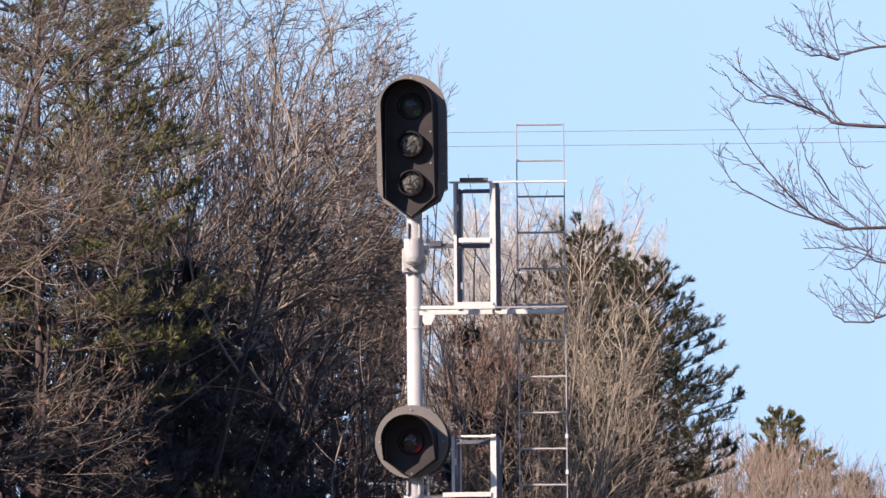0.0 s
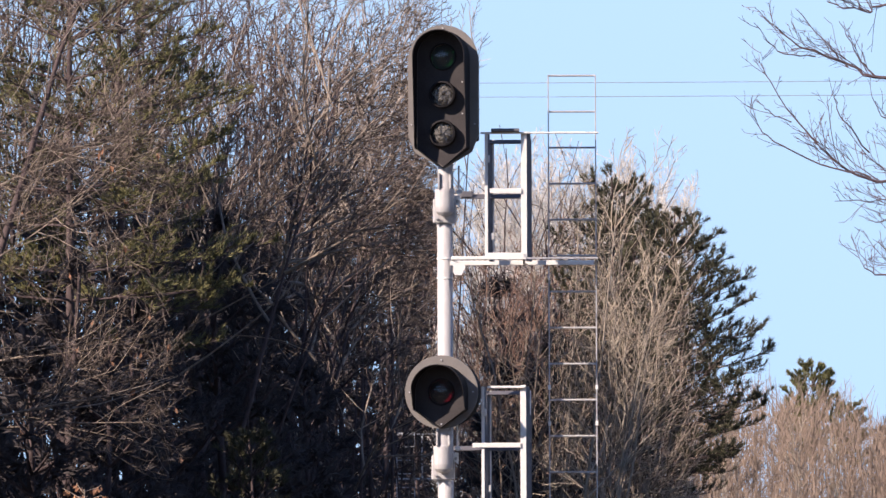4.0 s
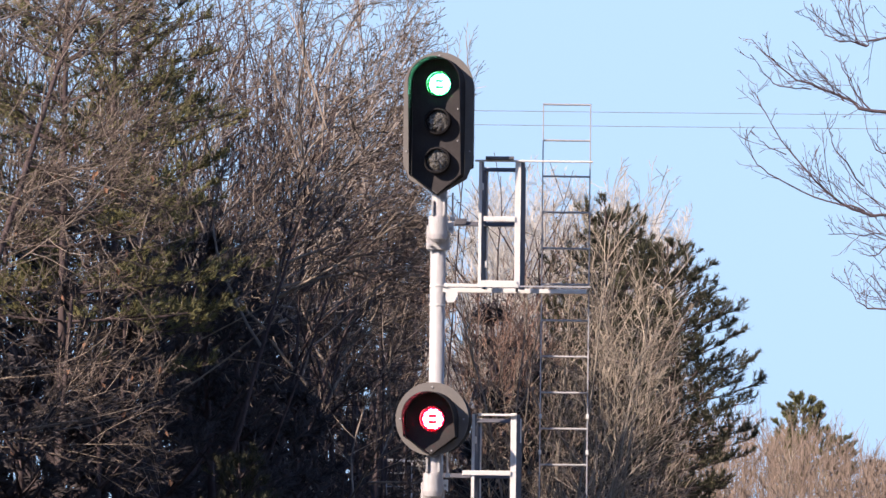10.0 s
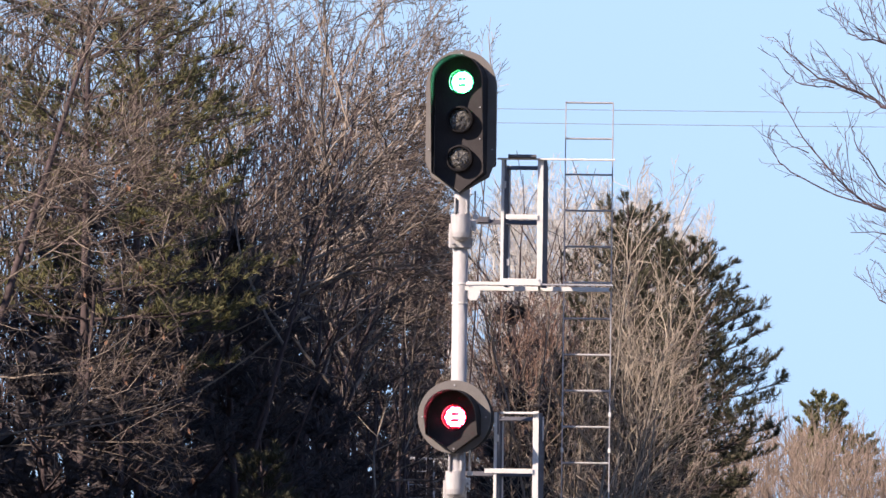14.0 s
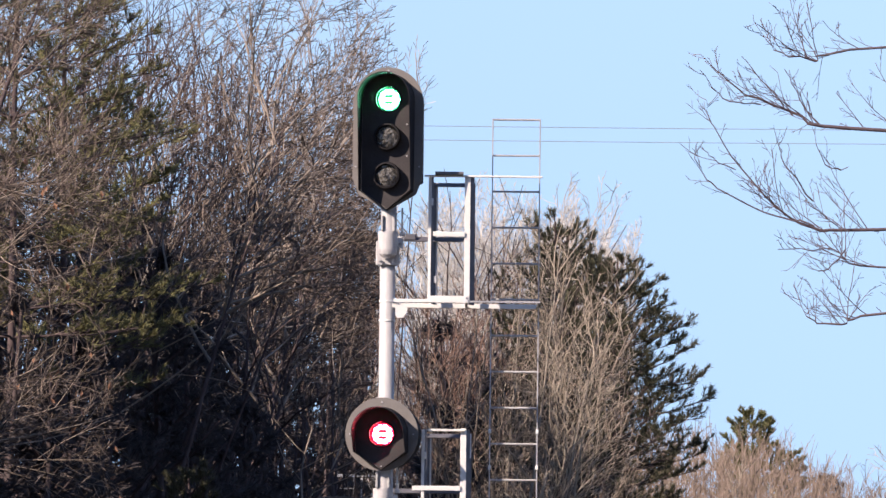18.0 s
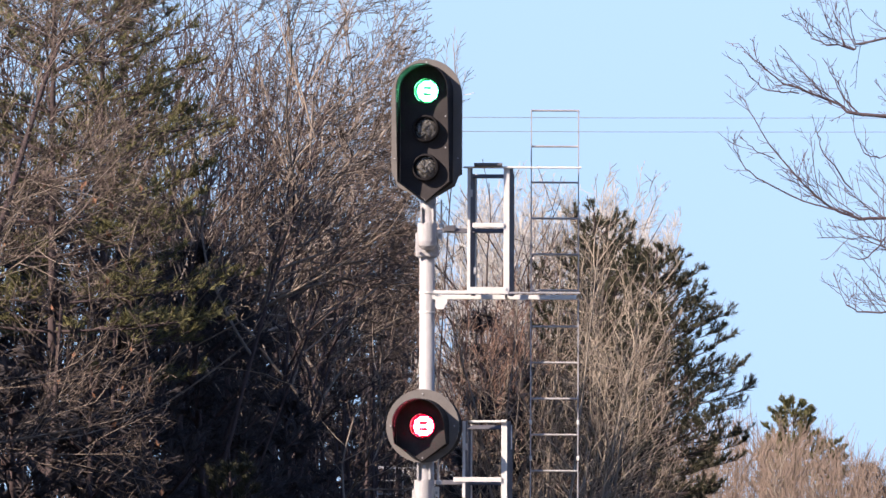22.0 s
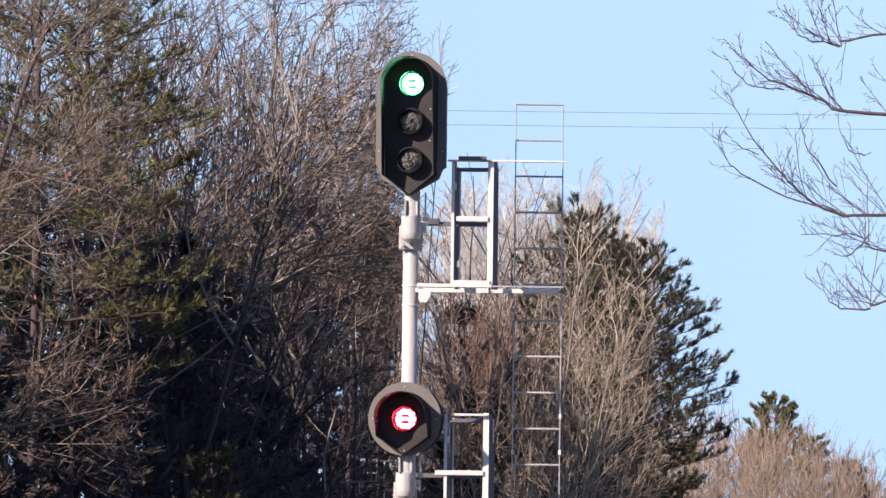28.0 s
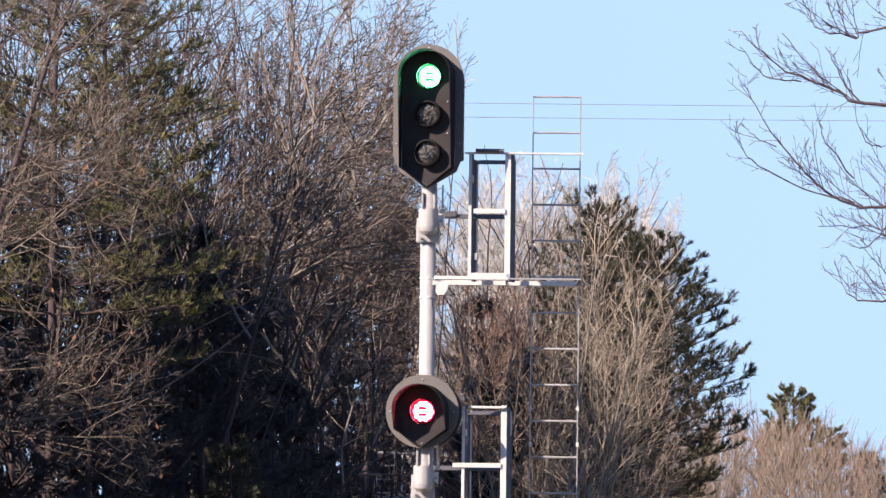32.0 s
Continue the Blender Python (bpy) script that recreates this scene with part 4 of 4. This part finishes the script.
def build_far_woods():
    """The far edge of the wood along the line, too far to tell trees apart."""
    rng = random.Random(5)
    tb = Tubes()
    for k in range(520):
        f = rng.random()
        y = 245 + 60 * f + rng.uniform(-8, 30)
        bearing = 0.0225 + 0.041 * f + rng.uniform(-0.003, 0.003)
        h = 1.7 + y * far_crest(bearing) * (rng.uniform(0.93, 1.01) if k % 4 else rng.uniform(0.7, 0.93))
        pts = arc(rng, Vector((y * bearing, y, 0)), Vector((rng.gauss(0, 0.05), 0, 1)), h, 7, 0.1, 0.02, 0.1)
        tb.add(pts, rng.uniform(0.03, 0.05), 0.01, 4)
        for j in range(13):
            g = 0.2 + 0.79 * (j + rng.random()) / 13
            q, t = along(pts, min(0.999, g))
            lp = arc(rng, q, off(rng, t, radians(rng.uniform(22, 55))), rng.uniform(0.9, 1.9) * (1.45 - g), 2, 0.3, 0.06, 0.4)
            tb.add(lp, 0.016, 0.008, 3)
            for _ in range(4):
                c, d = along(lp, rng.uniform(0.2, 0.99))
                e = off(rng, d, radians(rng.uniform(18, 45)))
                e.z += 0.25
                tb.add([c, c + e.normalized() * rng.uniform(0.3, 0.75)], 0.009, 0.006, 3)
    tagged(tb.done("far_woods", BARK_FAR), "far reddish-brown bare woods along the line", "woods", kind="stuff")
    birch = dict(sway=0.08, limbs=10, limb_len=1.7, limb_angle=(48, 24), kids=(5, 4), levels=2, angle=(18, 40), ratio=(0.4, 0.6), up=(0.35, 0.3, 0.2), curl=0.3, kink=0.05, fine=0.007, stout=0.4, segs=(5, 3, 2))
    for bearing, h, seed in ((0.0318, 9.4, 401), (0.0338, 8.8, 402), (0.0372, 9.4, 403), (0.0405, 9.3, 404), (0.0418, 8.9, 405), (0.0452, 8.6, 406), (0.0490, 8.2, 407)):
        bare_tree(bearing * 234, 234, h, birch, seed, BARK_PALE, BARK_FAR, "pale-stemmed bare tree before the far woods", (0, 0), 0.05, 1, (0.35, 1.0), single=False)
    soft_pine(0.0432 * 300, 300, 13.6, ((10.6, 0.7), (11.6, 1.2), (12.6, 1.0), (13.5, 0.4)), 81, NEEDLE, "far green pine above bare woods", 8, 7, spray=14, blade=0.16, count=7, width=0.014)
    soft_pine(0.0472 * 302, 302, 12.4, ((9.9, 0.8), (11.0, 1.0), (12.3, 0.3)), 82, NEEDLE, "far green pine above bare woods", 7, 6, spray=13, blade=0.16, count=7, width=0.014)
    soft_pine(0.0403 * 306, 306, 12.5, ((10.2, 0.9), (11.4, 1.0), (12.4, 0.3)), 84, NEEDLE, "far green pine above bare woods", 7, 6, spray=13, blade=0.16, count=7, width=0.014)
    soft_pine(0.0520 * 300, 300, 11.4, ((8.6, 0.9), (10.0, 0.9), (11.3, 0.25)), 83, NEEDLE_SHADE, "far dark pine at the end of the woods", 8, 5, blade=0.2, count=7, width=0.012)
    # depth of the wood behind the nearer trees, its shade put into the bark tone
    tb = Tubes()
    deep = dict(kids=(5, 4), levels=2, angle=(20, 50), ratio=(0.4, 0.7), up=(0.3, 0.25, 0.2), curl=0.3, kink=0.06, fine=0.0065, segs=(4, 3, 1))
    for k in range(300):
        y = rng.uniform(138, 172)
        bearing = rng.uniform(-0.066, 0.022)
        if -0.0125 < bearing < 0.003:
            continue
        crest = np.interp(bearing, (-0.06, -0.035, -0.025, -0.016, -0.008, -0.002, 0.01, 0.022), (0.088, 0.086, 0.083, 0.077, 0.066, 0.0575, 0.0565, 0.054))
        h = 1.7 + y * crest * (rng.uniform(0.93, 1.0) if k % 3 else rng.uniform(0.65, 0.95))
        pts = course(rng, Vector((y * bearing, y, 0)), Vector((rng.gauss(0, 0.1), 0, 1)), h, 6, 0.05, 0.02)
        side = pts[-1].x / y
        if side > 0.02 or -0.013 < side < 0.004 or (bearing < -0.0125 and side > -0.013):
            continue
        tb.add(pts, rng.uniform(0.02, 0.08), 0.012, 4)
        for j in range(6):
            q, t = along(pts, rng.uniform(0.45, 0.98))
            sprout(tb, rng, q, off(rng, t, radians(rng.uniform(25, 65))), rng.uniform(0.9, 2.2), 0.016, 1, deep)
    tagged(tb.done("deep_woods", BARK_AND_SHADE), "dense trunks and twigs deep in the wood, darkened for its shade", "woods", kind="stuff")


build_far_woods()


def build_near_branches():
    """A tree beside the line whose long twiggy limbs reach into view; each limb bends through a few points (side, height)."""
    rng = random.Random(77)
    y, x = 52, 4.81
    t = thing("bare_tree", pose(x + 0.04, y, -0.05), "bare tree with long thin violet-grey limbs reaching over the line", "tree")
    trunk, crown = Tubes(), Tubes()
    trunk.add(course(rng, Vector((0, 0, 0)), Vector((0.03, 0, 1)), 9.5, 12, 0.012, 0.01), 0.16, 0.02, 9)
    spec = dict(kids=(5, 2, 2), levels=2, angle=(25, 50), ratio=(0.25, 0.5), up=(0.35, 0.3, 0.1), curl=0.35, kink=0.05, fine=0.0016)
    boughs = (((4.7, 6.1), (2.78, 5.97), (2.57, 5.91), (2.32, 5.97), (2.22, 6.1), 0.008),
             ((4.7, 5.45), (2.78, 5.49), (2.45, 5.58), (2.08, 5.74), (1.86, 5.94), 0.0125),
             ((4.7, 5.0), (3.02, 4.9), (2.57, 4.9), (2.28, 5.09), (1.96, 5.5), (1.91, 5.69), 0.0115),
             ((4.7, 4.3), (3.02, 4.35), (2.75, 4.28), (2.53, 4.33), (2.47, 4.52), 0.009),
             ((4.7, 4.8), (3.02, 4.66), (2.71, 4.76), (2.36, 4.76), 0.0075))
    shoots = (((2.23, 5.64), (2.01, 5.67), (1.86, 5.85), 0.0045),
             ((2.45, 5.58), (2.32, 5.71), (2.12, 5.94), 0.005),
             ((2.6, 5.53), (2.51, 5.65), (2.39, 5.87), 0.0055),
             ((2.09, 5.24), (1.97, 5.29), (1.88, 5.38), 0.0035),
             ((2.57, 4.9), (2.33, 4.95), (1.97, 5.12), (1.86, 5.25), (1.84, 5.37), 0.0055),
             ((2.58, 5.06), (2.41, 5.3), (2.37, 5.43), 0.005),
             ((2.78, 5.25), (2.66, 5.25), (2.58, 5.39), 0.005),
             ((2.78, 4.76), (2.64, 4.62), (2.5, 4.66), 0.005))
    for *guide, r in boughs + shoots:
        depth = rng.uniform(-0.25, 0.25)
        knots = [Vector((px - x - 0.04, depth, pz + 0.05)) for px, pz in guide]
        knots = [knots[0] * 2 - knots[1]] + knots + [knots[-1] * 2 - knots[-2]]
        pts = []
        for k in range(1, len(knots) - 2):
            a, b, c, d = knots[k - 1:k + 3]
            for g in (0.0, 0.2, 0.4, 0.6, 0.8):
                pts.append(0.5 * (2 * b + (c - a) * g + (2 * a - 5 * b + 4 * c - d) * g * g + (3 * b - a - 3 * c + d) * g ** 3) + jitter(rng, 0.006))
        pts.append(knots[-2])
        limb = Tubes()
        limb.add(pts, r * 1.15, 0.0022, 6)
        limb.done("limb", BARK_BRANCH, t, soft=True)
        span = sum((b - a).length for a, b in zip(pts, pts[1:]))
        n = int(span * 9)
        for k in range(n):
            f = 0.12 + 0.88 * (k + rng.random()) / n
            q, d = along(pts, min(f, 0.999))
            sd = off(rng, d, radians(rng.uniform(30, 65)))
            sd.y *= 0.5
            sd.z = abs(sd.z) if rng.random() < 0.7 else sd.z
            sprout(crown, rng, q, sd, rng.uniform(0.05, 0.3) * (1.2 - 0.6 * f), 0.0024, 1, spec)
        for k in range(int(span * 3.2) if r > 0.007 else 0):
            g = rng.uniform(0.1, 0.62)
            q, d = along(pts, g)
            sd = off(rng, d, radians(rng.uniform(25, 55)))
            sd = Vector((sd.x, sd.y * 0.4, abs(sd.z) + 0.2))
            sprout(crown, rng, q, sd, rng.uniform(0.25, 0.6) * (1.1 - 0.6 * g), 0.004, 0, spec)
    trunk.done("trunk", BARK_BRANCH, t, soft=True)
    crown.done("crown", BARK_BRANCH, t)
    # a pale tree further on at the same side
    bare_tree(0.0615 * 150, 150, 9.0, BRUSH, 92, BARK_PALE, BARK_PALE, "pale bare tree beside the line", (0, 0), 0.05, 3, (0.4, 1.0), fan=(-0.12, 0.05))


build_near_branches()


def build_sky_blocking_woods():
    """Plain dark unseen woods, added behind and beside the camera to cut sky light."""
    rng = random.Random(9)
    tb = Tubes()
    spots = [(rng.uniform(-75, 75), rng.uniform(-85, -55)) for _ in range(90)]
    spots += [(rng.uniform(-44, -24), rng.uniform(-60, 66)) for _ in range(90)]
    spots += [(rng.uniform(22, 46), rng.uniform(-60, 200)) for _ in range(110)]
    spots += [(rng.uniform(10, 17), rng.uniform(-25, 66)) for _ in range(50)]
    for x, y in spots:
        h = rng.uniform(9, 13)
        tb.add([Vector((x, y, -0.1)), Vector((x + rng.uniform(-0.4, 0.4), y, h))], 0.16, 0.03, 5)
        for _ in range(70):
            z = h * rng.uniform(0.1, 1.0)
            a = rng.uniform(0, 6.28)
            reach = 0.3 + 2.6 * (1.05 - z / h)
            p = Vector((x + math.cos(a) * reach * rng.random(), y + math.sin(a) * reach * rng.random(), z))
            d = Vector((math.cos(a), math.sin(a), rng.uniform(-0.3, 0.5))) * rng.uniform(0.6, 1.5)
            tb.blade(p, d, d.orthogonal().normalized(), rng.uniform(0.2, 0.5))
    tagged(tb.done("sky_blocking_woods", NEEDLE_SHADE), "unseen dark woods added round the camera to block sky light", "woods", kind="stuff")


build_sky_blocking_woods()


# ---- what moves: the two added shutter vanes, which uncover the lamps to light the signal ----
def motions():
    for (vane, z), way in zip(VANES, (-0.225, -0.19)):
        walk(vane, [(0, pose(0, 0, z)), (7.9, pose(0, 0, z)), (7.966, pose(0, 0, z + way)), (32, pose(0, 0, z + way))])


motions()
